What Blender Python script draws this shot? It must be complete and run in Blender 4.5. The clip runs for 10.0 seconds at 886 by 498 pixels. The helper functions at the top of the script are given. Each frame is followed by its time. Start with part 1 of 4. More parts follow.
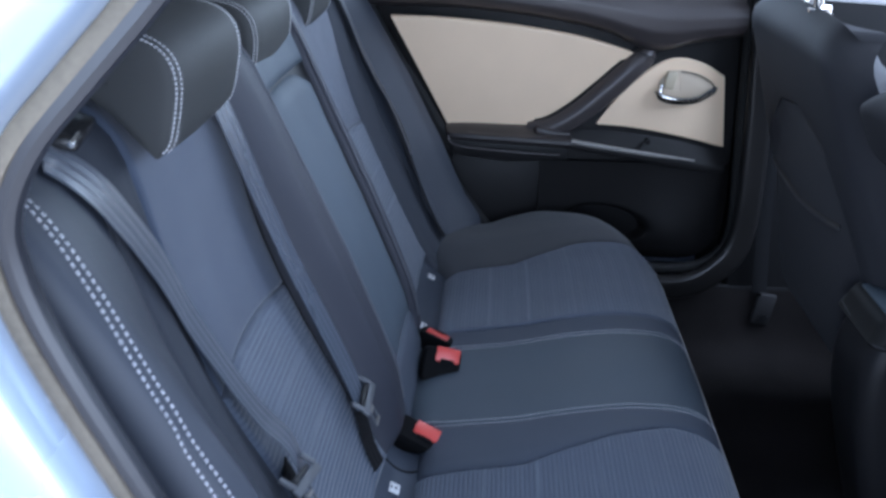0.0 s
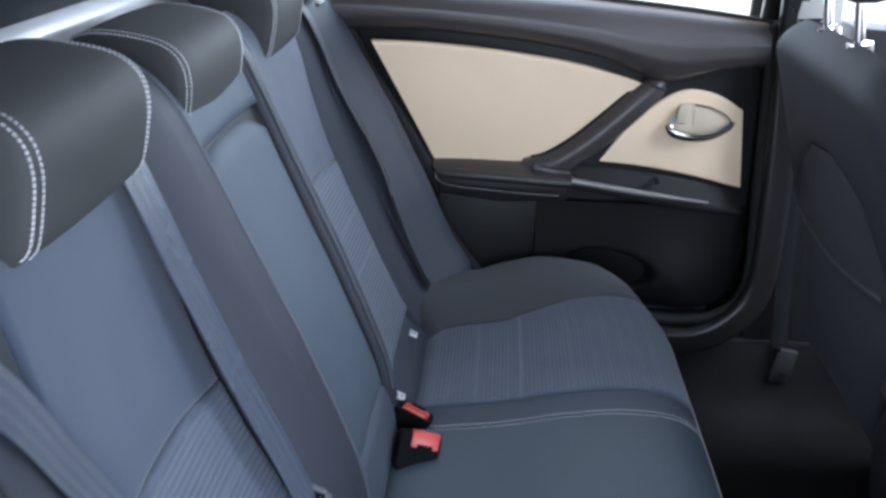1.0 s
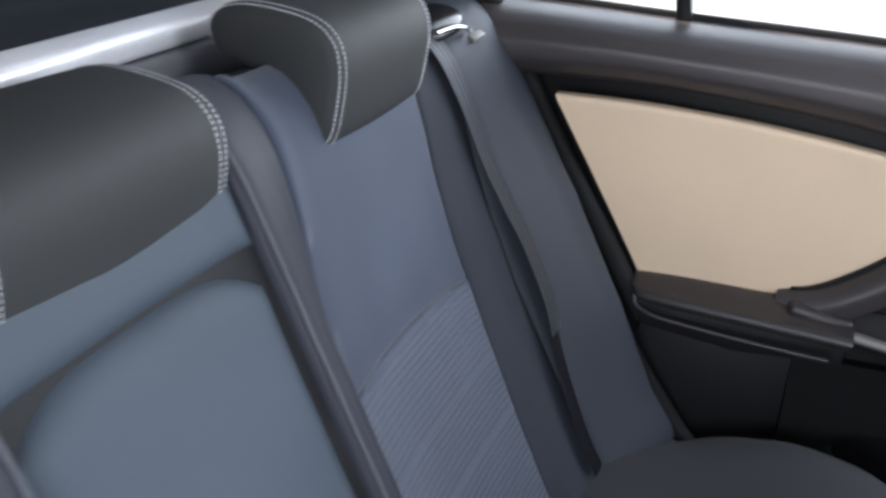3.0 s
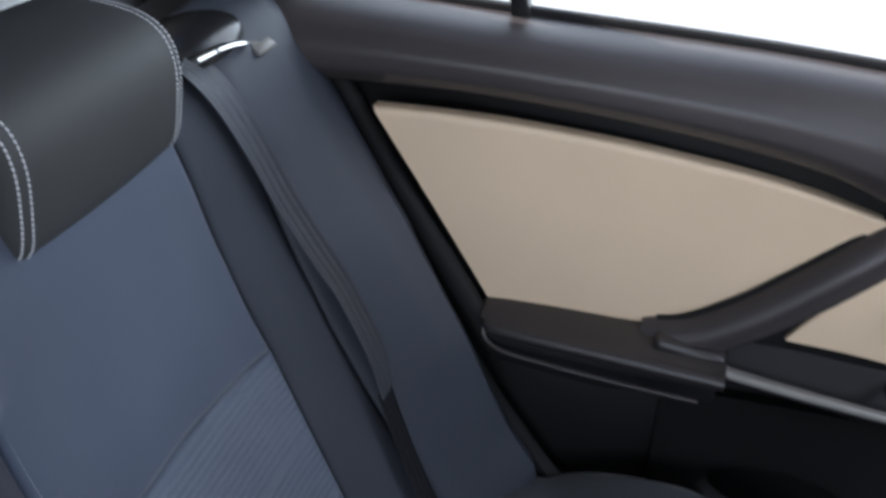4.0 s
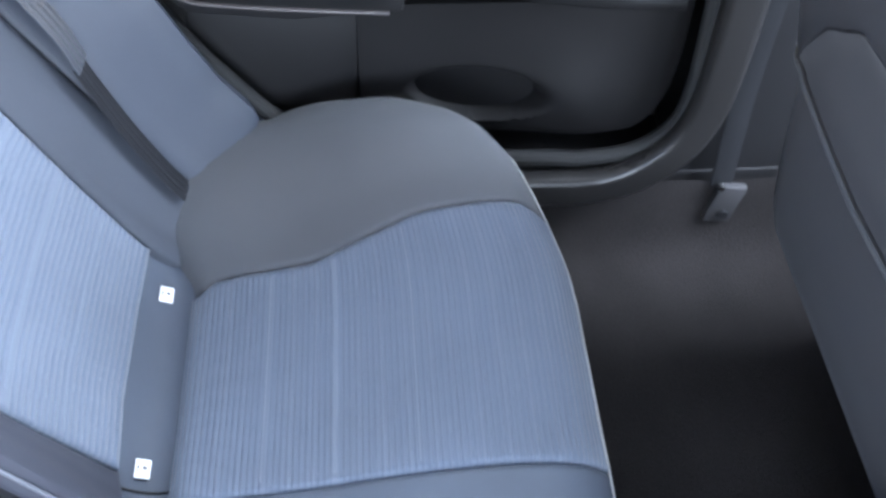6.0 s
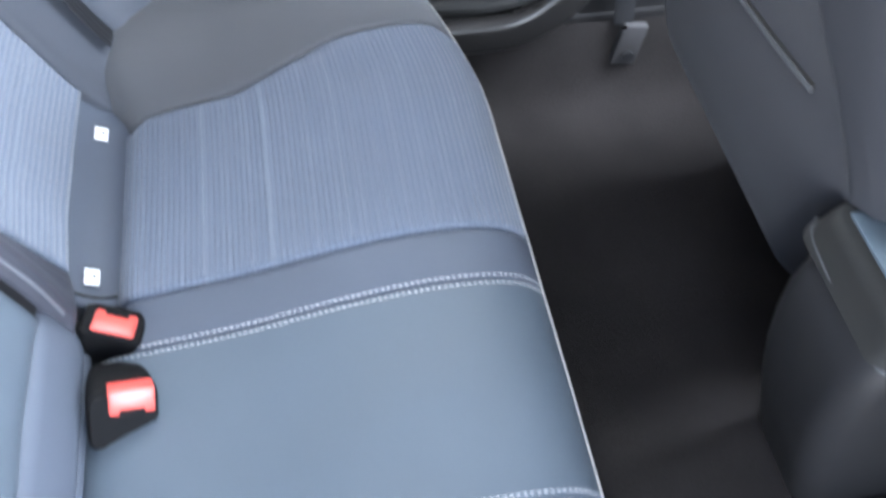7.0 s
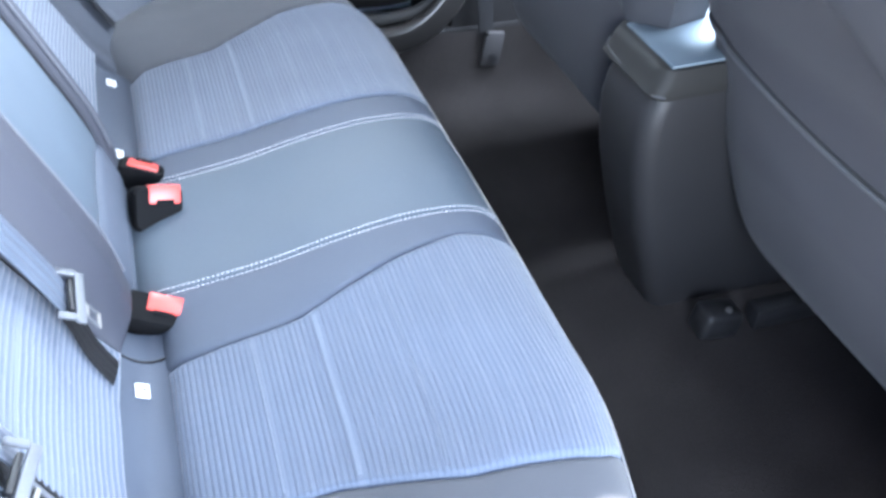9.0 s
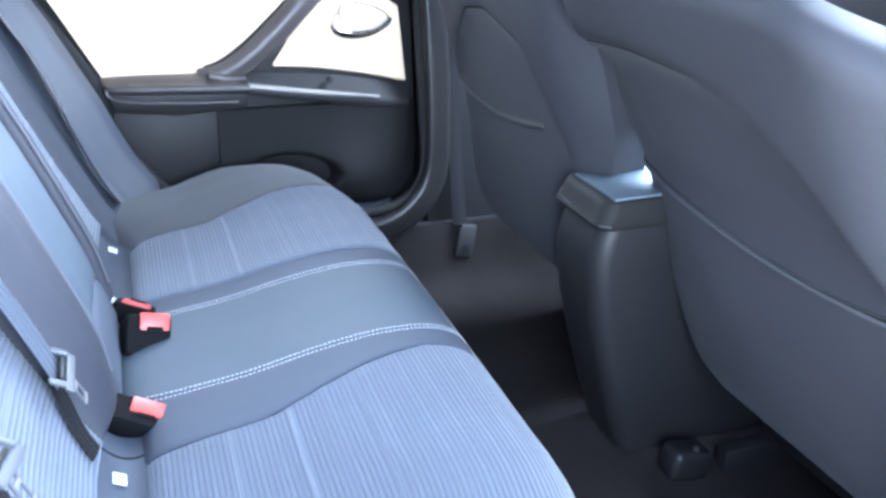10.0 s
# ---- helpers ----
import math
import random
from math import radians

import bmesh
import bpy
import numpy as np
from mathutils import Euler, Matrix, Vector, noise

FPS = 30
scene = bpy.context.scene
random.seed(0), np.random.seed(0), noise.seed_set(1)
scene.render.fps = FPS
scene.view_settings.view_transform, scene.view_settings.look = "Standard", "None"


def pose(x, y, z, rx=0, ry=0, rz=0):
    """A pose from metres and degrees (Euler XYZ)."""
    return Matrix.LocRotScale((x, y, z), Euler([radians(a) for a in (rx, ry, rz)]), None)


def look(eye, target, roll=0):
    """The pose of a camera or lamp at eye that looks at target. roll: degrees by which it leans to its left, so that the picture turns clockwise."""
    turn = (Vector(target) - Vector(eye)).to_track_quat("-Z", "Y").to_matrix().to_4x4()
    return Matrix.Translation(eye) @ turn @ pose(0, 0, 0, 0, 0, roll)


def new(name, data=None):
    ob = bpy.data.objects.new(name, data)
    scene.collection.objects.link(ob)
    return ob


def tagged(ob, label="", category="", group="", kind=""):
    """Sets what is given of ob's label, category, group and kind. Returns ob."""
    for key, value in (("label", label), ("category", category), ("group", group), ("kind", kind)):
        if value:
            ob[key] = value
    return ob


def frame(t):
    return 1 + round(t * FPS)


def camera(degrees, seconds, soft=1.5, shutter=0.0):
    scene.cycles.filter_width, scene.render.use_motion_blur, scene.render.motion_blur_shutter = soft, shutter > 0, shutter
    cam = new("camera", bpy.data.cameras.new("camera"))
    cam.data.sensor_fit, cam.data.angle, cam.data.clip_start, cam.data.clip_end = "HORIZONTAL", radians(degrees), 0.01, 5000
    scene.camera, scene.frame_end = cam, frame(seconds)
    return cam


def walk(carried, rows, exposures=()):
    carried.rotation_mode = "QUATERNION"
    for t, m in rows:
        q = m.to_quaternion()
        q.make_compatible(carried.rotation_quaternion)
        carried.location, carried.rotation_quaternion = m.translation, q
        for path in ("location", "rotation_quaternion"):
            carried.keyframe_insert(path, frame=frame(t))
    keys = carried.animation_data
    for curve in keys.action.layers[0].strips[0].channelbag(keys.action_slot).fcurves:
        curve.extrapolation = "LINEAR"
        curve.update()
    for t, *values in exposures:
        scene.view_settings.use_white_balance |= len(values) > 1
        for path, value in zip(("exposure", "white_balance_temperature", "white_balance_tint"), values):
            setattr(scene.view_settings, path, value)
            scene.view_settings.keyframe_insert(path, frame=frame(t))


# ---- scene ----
cam = camera(52.4, 10.0, soft=2.9, shutter=0.4)
PATH = [
    (0, (0.127, -0.581, 1.14), (0.022, 1.248, 0.339), 0.8),
    (0.5, (0.146, -0.466, 1.149), (0.042, 1.364, 0.349), 1.1),
    (1, (0.149, -0.35, 1.146), (0.037, 1.482, 0.353), 1.2),
    (1.5, (0.161, -0.193, 1.152), (-0.019, 1.629, 0.346), 1.3),
    (2, (0.179, -0.071, 1.15), (-0.29, 1.691, 0.329), 1.3),
    (2.2, (0.179, -0.002, 1.171), (-0.369, 1.723, 0.319), 1.5),
    (3.3, (0.2, 0.432, 1.118), (-0.492, 2.109, 0.276), 0.4),
    (3.5, (0.206, 0.503, 1.14), (-0.45, 2.175, 0.259), 0.5),
    (3.8, (0.213, 0.582, 1.175), (-0.333, 2.243, 0.204), 0.5),
    (4, (0.216, 0.601, 1.203), (-0.256, 2.229, 0.141), 0.4),
    (4.5, (0.268, 0.595, 1.229), (-0.034, 2.055, -0.104), -0.0),
    (5, (0.28, 0.581, 1.25), (0.206, 1.856, -0.289), 1.6),
    (5.2, (0.276, 0.594, 1.266), (0.28, 1.815, -0.318), 3.3),
    (6.3, (0.259, 0.509, 1.179), (0.419, 1.706, -0.416), 2.1),
    (6.5, (0.259, 0.476, 1.174), (0.436, 1.659, -0.429), 1.9),
    (7, (0.269, 0.331, 1.132), (0.509, 1.497, -0.475), 2.0),
    (7.5, (0.226, 0.146, 1.09), (0.517, 1.294, -0.522), 3.5),
    (8, (0.176, -0.019, 1.08), (0.499, 1.193, -0.477), 3.1),
    (8.5, (0.119, -0.155, 1.116), (0.5, 1.171, -0.332), 2.4),
    (9, (0.091, -0.274, 1.088), (0.606, 1.166, -0.2), 2.1),
    (9.5, (0.071, -0.358, 1.039), (0.677, 1.253, 0.019), 1.3),
    (10, (0.061, -0.47, 0.964), (0.683, 1.266, 0.188), 1.2),
]
EXPOSURE = [(0.0, 0.5, 5400, 14), (0.5, 0.8, 5700, 14), (1.0, 0.9, 5900, 13), (1.5, 0.92, 5950, 13), (2.0, 0.36, 6000, 14), (3.5, 0.92, 6550, 15), (4.0, 0.36, 6150, 14), (4.5, 0.8, 5450, 12), (5.2, 2.1, 5000, 9), (6.5, 3.1, 6350, 13), (7.5, 3.15, 6150, 10), (8.0, 3.2, 6100, 10), (8.5, 3.1, 6000, 11), (9.0, 3.15, 5900, 11), (9.5, 3.25, 5650, 12), (10.0, 2.8, 5450, 11)]

walk(cam, [(t, look(e, g, r)) for t, e, g, r in PATH], EXPOSURE)

# ---- world and light ----
world = bpy.data.worlds.new("sky")
scene.world = world
world.use_nodes = True
wt = world.node_tree
sky = wt.nodes.new("ShaderNodeTexSky")
sky.sky_type = "NISHITA"
sky.sun_disc = False
SUN_EL, SUN_AZ = 58.0, 191.0
sky.sun_elevation, sky.sun_rotation = radians(SUN_EL), radians(90 - SUN_AZ)
wt.links.new(sky.outputs[0], wt.nodes["Background"].inputs["Color"])
wt.nodes["Background"].inputs["Strength"].default_value = 0.15
sun_data = bpy.data.lights.new("sun", "SUN")
sun_data.energy, sun_data.angle, sun_data.color = 5.0, radians(0.5), (1.0, 0.95, 0.88)
sun = new("sun", sun_data)
sv = Vector((math.cos(radians(SUN_EL)) * math.cos(radians(SUN_AZ)), math.cos(radians(SUN_EL)) * math.sin(radians(SUN_AZ)), math.sin(radians(SUN_EL))))
sun.matrix_world = look(sv * 20, (0, 0, 0))


def window_lamp(name, eye, target, w, h, watts, color):
    """Sky light that comes in through an opening of the car."""
    d = bpy.data.lights.new(name, "AREA")
    d.shape, d.size, d.size_y, d.energy, d.color = "RECTANGLE", w, h, watts, color
    ob = new(name, d)
    ob.matrix_world = look(eye, target)
    return ob


window_lamp("door_opening_light", (0.75, -1.5, 1.10), (0.35, 1.5, 0.70), 2.5, 1.1, 35, (0.86, 0.93, 1.0))
window_lamp("side_window_light", (0.65, 2.7, 1.30), (-0.1, 0.7, 0.62), 3.2, 2.5, 100, (0.88, 0.94, 1.0))
window_lamp("rear_window_light", (-1.8, 0.72, 1.6), (-0.35, 0.72, 0.92), 1.2, 0.5, 16, (0.90, 0.95, 1.0))
window_lamp("windscreen_light", (1.85, 0.92, 1.62), (-0.1, 0.84, 0.45), 1.5, 0.9, 48, (0.84, 0.92, 1.0))


# ---- materials ----
def material(name, color, rough=0.6, metal=0.0, grain=400.0, bump=0.1, vary=0.12, stain=6.0, sheen=0.0, coat=0.0, weave=0.0, spec=0.5):
    """Base colour with two scales of variation, and fine relief."""
    m = bpy.data.materials.new(name)
    m.use_nodes = True
    nt = m.node_tree
    b = nt.nodes["Principled BSDF"]
    b.inputs["Metallic"].default_value = metal
    b.inputs["Specular IOR Level"].default_value = spec
    b.inputs["Sheen Weight"].default_value = sheen
    b.inputs["Coat Weight"].default_value = coat
    tc = nt.nodes.new("ShaderNodeTexCoord")
    big = nt.nodes.new("ShaderNodeTexNoise")
    big.inputs["Scale"].default_value, big.inputs["Detail"].default_value = stain, 4
    fine = nt.nodes.new("ShaderNodeTexNoise")
    fine.inputs["Scale"].default_value, fine.inputs["Detail"].default_value = grain, 2
    for n in (big, fine):
        nt.links.new(tc.outputs["Object"], n.inputs["Vector"])
    mixn = nt.nodes.new("ShaderNodeMath")
    mixn.operation = "MULTIPLY_ADD"
    nt.links.new(fine.outputs["Fac"], mixn.inputs[0])
    mixn.inputs[1].default_value = 0.6
    nt.links.new(big.outputs["Fac"], mixn.inputs[2])
    ramp = nt.nodes.new("ShaderNodeMapRange")
    ramp.inputs["From Min"].default_value, ramp.inputs["From Max"].default_value = 0.45, 1.15
    ramp.inputs["To Min"].default_value, ramp.inputs["To Max"].default_value = 1 - vary, 1 + vary
    nt.links.new(mixn.outputs[0], ramp.inputs["Value"])
    col = nt.nodes.new("ShaderNodeVectorMath")
    col.operation = "SCALE"
    col.inputs[0].default_value = color
    nt.links.new(ramp.outputs["Result"], col.inputs["Scale"])
    nt.links.new(col.outputs["Vector"], b.inputs["Base Color"])
    rr = nt.nodes.new("ShaderNodeMapRange")
    rr.inputs["To Min"].default_value, rr.inputs["To Max"].default_value = max(0.02, rough - 0.08), min(1, rough + 0.08)
    nt.links.new(big.outputs["Fac"], rr.inputs["Value"])
    nt.links.new(rr.outputs["Result"], b.inputs["Roughness"])
    if bump:
        bp = nt.nodes.new("ShaderNodeBump")
        bp.inputs["Strength"].default_value, bp.inputs["Distance"].default_value = bump, 0.001
        src = fine.outputs["Fac"]
        if weave:
            wv = nt.nodes.new("ShaderNodeTexVoronoi")
            wv.inputs["Scale"].default_value = weave
            nt.links.new(tc.outputs["Object"], wv.inputs["Vector"])
            src = wv.outputs["Distance"]
        nt.links.new(src, bp.inputs["Height"])
        nt.links.new(bp.outputs["Normal"], b.inputs["Normal"])
    return m


VINYL = material("dark grey leatherette", (0.0405, 0.048, 0.0638), 0.5, grain=700, bump=0.12, weave=900)
WING = material("charcoal leatherette", (0.027, 0.032, 0.044), 0.55, grain=700, bump=0.12, weave=900)
PAD = material("soft grey leatherette", (0.051, 0.067, 0.086), 0.66, grain=700, bump=0.1, weave=900)
INNER = material("dark inner bolster leatherette", (0.0275, 0.029, 0.039), 0.6, grain=700, bump=0.12, weave=900, spec=0.4)
STRIP = material("charcoal side strip cloth", (0.036, 0.040, 0.050), 0.75, grain=1200, bump=0.18, weave=1100, spec=0.3)
BOLSTER = material("plain grey bolster cloth", (0.055, 0.0575, 0.064), 0.8, grain=1300, bump=0.2, weave=1200, spec=0.3, sheen=0.1)
FABRIC = material("plain grey cloth", (0.042, 0.055, 0.085), 0.85, grain=1500, bump=0.25, vary=0.15, sheen=0.25, weave=1400)
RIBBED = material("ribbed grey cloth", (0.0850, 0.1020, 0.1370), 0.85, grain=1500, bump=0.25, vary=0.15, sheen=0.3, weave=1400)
# Darker copy of the ribbed cloth, for the shade in the rib grooves.
RIBSHADE = material("shaded rib cloth", (0.071, 0.0875, 0.121), 0.85, grain=1500, bump=0.25, vary=0.15, sheen=0.2, weave=1400)
RIBFLAT = material("flat woven stripe", (0.088, 0.107, 0.142), 0.8, grain=1500, bump=0.2, sheen=0.3, weave=1400)
HEAD = material("dark headrest leatherette", (0.036, 0.0375, 0.0375), 0.68, grain=700, bump=0.15, weave=900, spec=0.35)
CUSHV = material("grey cushion leatherette", (0.0575, 0.068, 0.0899), 0.68, grain=700, bump=0.12, weave=900, spec=0.35)
THREAD = material("white sewing thread", (0.55, 0.55, 0.57), 0.7, grain=2000, bump=0.2)
PIPING = material("pale piping cord", (0.32, 0.315, 0.31), 0.6, grain=900, bump=0.1)
GREYPIPE = material("grey piping cord", (0.050, 0.051, 0.056), 0.6, grain=900, bump=0.1)
BEADING = material("piping cord in edge highlight grey", (0.078, 0.082, 0.096), 0.6, grain=900, bump=0.1)
# Middle belt: part of its sheen is put into this paler base.
WEBBING = material("seat belt webbing", (0.066, 0.079, 0.105), 0.28, grain=1200, bump=0.12, weave=1600, sheen=0.05, spec=1.0)
# The next two also carry the shade on the rear belts' lower ends.
DARKWEB = material("black and shaded belt webbing", (0.008, 0.008, 0.009), 0.7, grain=1200, bump=0.3, weave=1600, spec=0.2)
LOWWEB = material("shaded lower belt webbing", (0.013, 0.0135, 0.016), 0.65, grain=1200, bump=0.3, weave=1600, spec=0.14)
BUCKLE = material("matt black buckle plastic", (0.004, 0.004, 0.0045), 0.75, grain=900, bump=0.1, spec=0.1)
KNOB = material("dull olive handle tab", (0.42, 0.36, 0.26), 0.45, grain=400, bump=0.03)
PALETRIM = material("pale grey pillar trim", (0.42, 0.40, 0.37), 0.6, grain=900, bump=0.12, weave=800)
BLACK = material("black moulded plastic", (0.010, 0.010, 0.011), 0.45, grain=900, bump=0.15, spec=0.3)
GLOSSBLACK = material("glossy black plastic", (0.012, 0.012, 0.013), 0.22, grain=300, bump=0.02)
PLASTIC = material("dark grey grained plastic", (0.0078, 0.0074, 0.0078), 0.5, grain=1000, bump=0.2, weave=700, spec=0.28)
UPPER = material("soft touch dark trim", (0.050, 0.043, 0.043), 0.38, grain=900, bump=0.15, weave=800)
BEIGE = material("beige door leatherette", (0.73, 0.56, 0.385), 0.55, grain=700, bump=0.1, vary=0.06, weave=700)
ARMPAD = material("black padded leatherette", (0.029, 0.0255, 0.026), 0.36, grain=900, bump=0.15, weave=800)
# Same belt webbing in a darker tone; missing sheen is put into the colour.
FARWEB = material("far belt webbing, unlit tone", (0.029, 0.033, 0.043), 0.42, grain=1200, bump=0.3, weave=1600, sheen=0.1)
CUPGREY = material("pale beige handle recess", (0.52, 0.43, 0.32), 0.5, grain=600, bump=0.05)
# Bluish base: the sky's reflection in the satin lid is put into the colour.
LIDPLATE = material("satin metal lid, sky tinted", (0.13, 0.165, 0.195), 0.5, metal=0.5, grain=500, bump=0.03)
CONSOLE = material("charcoal console plastic", (0.0135, 0.0130, 0.0138), 0.5, grain=900, bump=0.15, spec=0.3)
LIDEND = material("grey lid leatherette", (0.013, 0.0125, 0.0115), 0.68, grain=700, bump=0.12, weave=900, spec=0.22)
DOORLOW = material("matt black lower door plastic", (0.0075, 0.0071, 0.0073), 0.55, grain=1000, bump=0.2, weave=700, spec=0.13)
# Belt webbing toned up: grazing light on the near strap is in the colour.
NEARWEB = material("near belt webbing, lit tone", (0.052, 0.063, 0.086), 0.30, grain=1200, bump=0.12, weave=1600, sheen=0.2, spec=0.8)
CASSETTE = material("light grey roller housing", (0.17, 0.17, 0.185), 0.6, grain=500, bump=0.08)
GREYCOVER = material("mid grey plastic", (0.024, 0.023, 0.024), 0.7, grain=700, bump=0.1, spec=0.2)
CHROME = material("chrome", (0.75, 0.74, 0.72), 0.12, metal=1.0, grain=60, bump=0, vary=0.04)
SATIN = material("satin silver plastic", (0.24, 0.23, 0.215), 0.5, metal=0.4, grain=500, bump=0.03)
STEEL = material("brushed steel", (0.56, 0.56, 0.57), 0.38, metal=1.0, grain=300, bump=0.05)
LATCH = material("dull latch steel", (0.10, 0.105, 0.115), 0.5, metal=0.3, grain=300, bump=0.05)
ALU = material("brushed aluminium", (0.93, 0.93, 0.94), 0.32, metal=0.2, grain=300, bump=0.05)
RED = material("red release button", (0.60, 0.07, 0.055), 0.35, grain=200, bump=0.02, vary=0.06)
CARPET = material("black floor carpet", (0.0150, 0.0133, 0.0130), 0.97, grain=260, bump=1.0, vary=0.35, stain=9, weave=420, spec=0.08)
TAG = material("white woven tag", (0.80, 0.80, 0.80), 0.7, grain=900, bump=0.1, vary=0.05)
INK = material("dark tag print", (0.03, 0.03, 0.04), 0.6, grain=400, bump=0)
SEATBACK = material("grey seat back cloth", (0.0245, 0.0242, 0.0295), 0.85, grain=1400, bump=0.25, sheen=0.05, weave=1300, spec=0.25)
SEATSIDE = material("grey seat back leatherette", (0.033, 0.0335, 0.038), 0.72, grain=700, bump=0.12, weave=900, spec=0.22)
# Silver paint; blue that it reflects from the sky is put into the base.
BODY = material("silver metallic paint, sky tinted", (0.40, 0.47, 0.58), 0.28, metal=0.5, grain=2000, bump=0.02, coat=0.6, vary=0.03)
RUBBER = material("black rubber seal", (0.013, 0.013, 0.013), 0.75, grain=300, bump=0.1, spec=0.2)
SEAL = material("glossy black door seal", (0.020, 0.021, 0.026), 0.32, grain=300, bump=0.1, spec=0.6)
TANRUBBER = material("dusty rubber lip", (0.13, 0.11, 0.08), 0.6, grain=200, bump=0.2, vary=0.3)
HEADLINER = material("light grey headliner cloth", (0.55, 0.54, 0.51), 0.95, grain=900, bump=0.3, vary=0.05)
SCUFF = material("satin black sill plastic", (0.013, 0.0122, 0.012), 0.30, grain=700, bump=0.08, spec=0.28)
COVER = material("black load cover vinyl", (0.018, 0.019, 0.020), 0.5, grain=300, bump=0.1)
GROUND = material("pale concrete paving", (0.70, 0.68, 0.64), 0.9, grain=60, bump=0.4, vary=0.2, stain=0.8)


def glass_material(name, tint):
    m = bpy.data.materials.new(name)
    m.use_nodes = True
    nt = m.node_tree
    out = nt.nodes["Material Output"]
    tr = nt.nodes.new("ShaderNodeBsdfTransparent")
    tr.inputs[0].default_value = tint
    gl = nt.nodes.new("ShaderNodeBsdfGlossy")
    gl.inputs["Roughness"].default_value = 0.02
    mx = nt.nodes.new("ShaderNodeMixShader")
    fr = nt.nodes.new("ShaderNodeFresnel")
    fr.inputs[0].default_value = 1.45
    nt.links.new(fr.outputs[0], mx.inputs[0])
    nt.links.new(tr.outputs[0], mx.inputs[1])
    nt.links.new(gl.outputs[0], mx.inputs[2])
    nt.links.new(mx.outputs[0], out.inputs[0])
    return m


GLASS = glass_material("window glass", (0.86, 0.90, 0.88, 1))
PRIVACY = glass_material("dark privacy glass", (0.10, 0.11, 0.11, 1))


# ---- building helpers ----
def thing(name, at, label, category, group="", kind=""):
    """An empty at the base of a thing, which carries its tags."""
    ob = new(name)
    ob.empty_display_size = 0.02
    ob.location = at
    return tagged(ob, label, category, group, kind)


def part(name, bm, mat, parent=None, label="", angle=35):
    """One mesh object under a thing or a part; its vertices are in world metres."""
    bmesh.ops.recalc_face_normals(bm, faces=bm.faces)
    me = bpy.data.meshes.new(name)
    bm.to_mesh(me)
    bm.free()
    for p in me.polygons:
        p.use_smooth = True
    me.set_sharp_from_angle(angle=radians(angle))
    me.materials.append(mat)
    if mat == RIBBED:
        me.materials.append(RIBSHADE)
    ob = new(name, me)
    if parent is not None:
        ob.parent = parent
        if parent.type == "EMPTY":
            ob.matrix_parent_inverse = Matrix.Translation(-parent.location)
    return tagged(ob, label)


def curve(pts, n):
    """A smooth line of n points through pts."""
    p = [np.array(q, float) for q in pts]
    p = [2 * p[0] - p[1]] + p + [2 * p[-1] - p[-2]]
    out = []
    m = len(p) - 3
    for i in range(n):
        u = i / (n - 1) * m
        k = min(int(u), m - 1)
        f = u - k
        a, b, c, d = p[k:k + 4]
        out.append(0.5 * ((2 * b) + (c - a) * f + (2 * a - 5 * b + 4 * c - d) * f * f + (3 * b - a - 3 * c + d) * f ** 3))
    return out


class Profile:
    """A smooth section line in x and z, by its length, with the normal on its outer side."""

    def __init__(self, pts, side):
        self.p = np.array(curve(pts, 240))
        step = np.hypot(*np.diff(self.p, axis=0).T)
        self.s = np.concatenate([[0], np.cumsum(step)])
        self.length, self.side = self.s[-1], side

    def at(self, s):
        x, z = np.interp(s, self.s, self.p[:, 0]), np.interp(s, self.s, self.p[:, 1])
        a, b = max(0, s - 0.006), min(self.length, s + 0.006)
        tx = np.interp(b, self.s, self.p[:, 0]) - np.interp(a, self.s, self.p[:, 0])
        tz = np.interp(b, self.s, self.p[:, 1]) - np.interp(a, self.s, self.p[:, 1])
        n = math.hypot(tx, tz) or 1
        return x, z, self.side * tz / n, -self.side * tx / n

    def find_z(self, z):
        i = int(np.argmax(self.p[:, 1] >= z))
        return self.s[i]

    def find_x(self, x):
        i = int(np.argmax(self.p[:, 0] >= x))
        return self.s[i]


def stops(length, r, n):
    """Fractions from 0 to 1, close together within r of both ends."""
    e = [0, 0.08, 0.25, 0.5, 0.75, 1]
    k = min(0.3, r / max(length, 1e-6))
    a = [k * q for q in e]
    mid = list(np.linspace(k, 1 - k, n + 2)[1:-1])
    return a + mid + [1 - q for q in reversed(a)]


def grid_mesh(rows, thick=0.0, inner=None, close_u=False):
    """A mesh from rows of points, and where inner is given, a second skin behind it."""
    bm = bmesh.new()
    V = [[bm.verts.new(p) for p in r] for r in rows]
    n, m = len(rows), len(rows[0])
    mm = m if close_u else m - 1
    for i in range(n - 1):
        for j in range(mm):
            bm.faces.new((V[i][j], V[i][(j + 1) % m], V[i + 1][(j + 1) % m], V[i + 1][j]))
    if inner:
        W = [[bm.verts.new(p) for p in r] for r in inner]
        for i in range(n - 1):
            for j in range(m - 1):
                bm.faces.new((W[i][j], W[i + 1][j], W[i + 1][j + 1], W[i][j + 1]))
        for i in range(n - 1):
            bm.faces.new((V[i][0], V[i + 1][0], W[i + 1][0], W[i][0]))
            bm.faces.new((V[i][-1], W[i][-1], W[i + 1][-1], V[i + 1][-1]))
        for j in range(m - 1):
            bm.faces.new((V[0][j], W[0][j], W[0][j + 1], V[0][j + 1]))
            bm.faces.new((V[-1][j], V[-1][j + 1], W[-1][j + 1], W[-1][j]))
    return bm


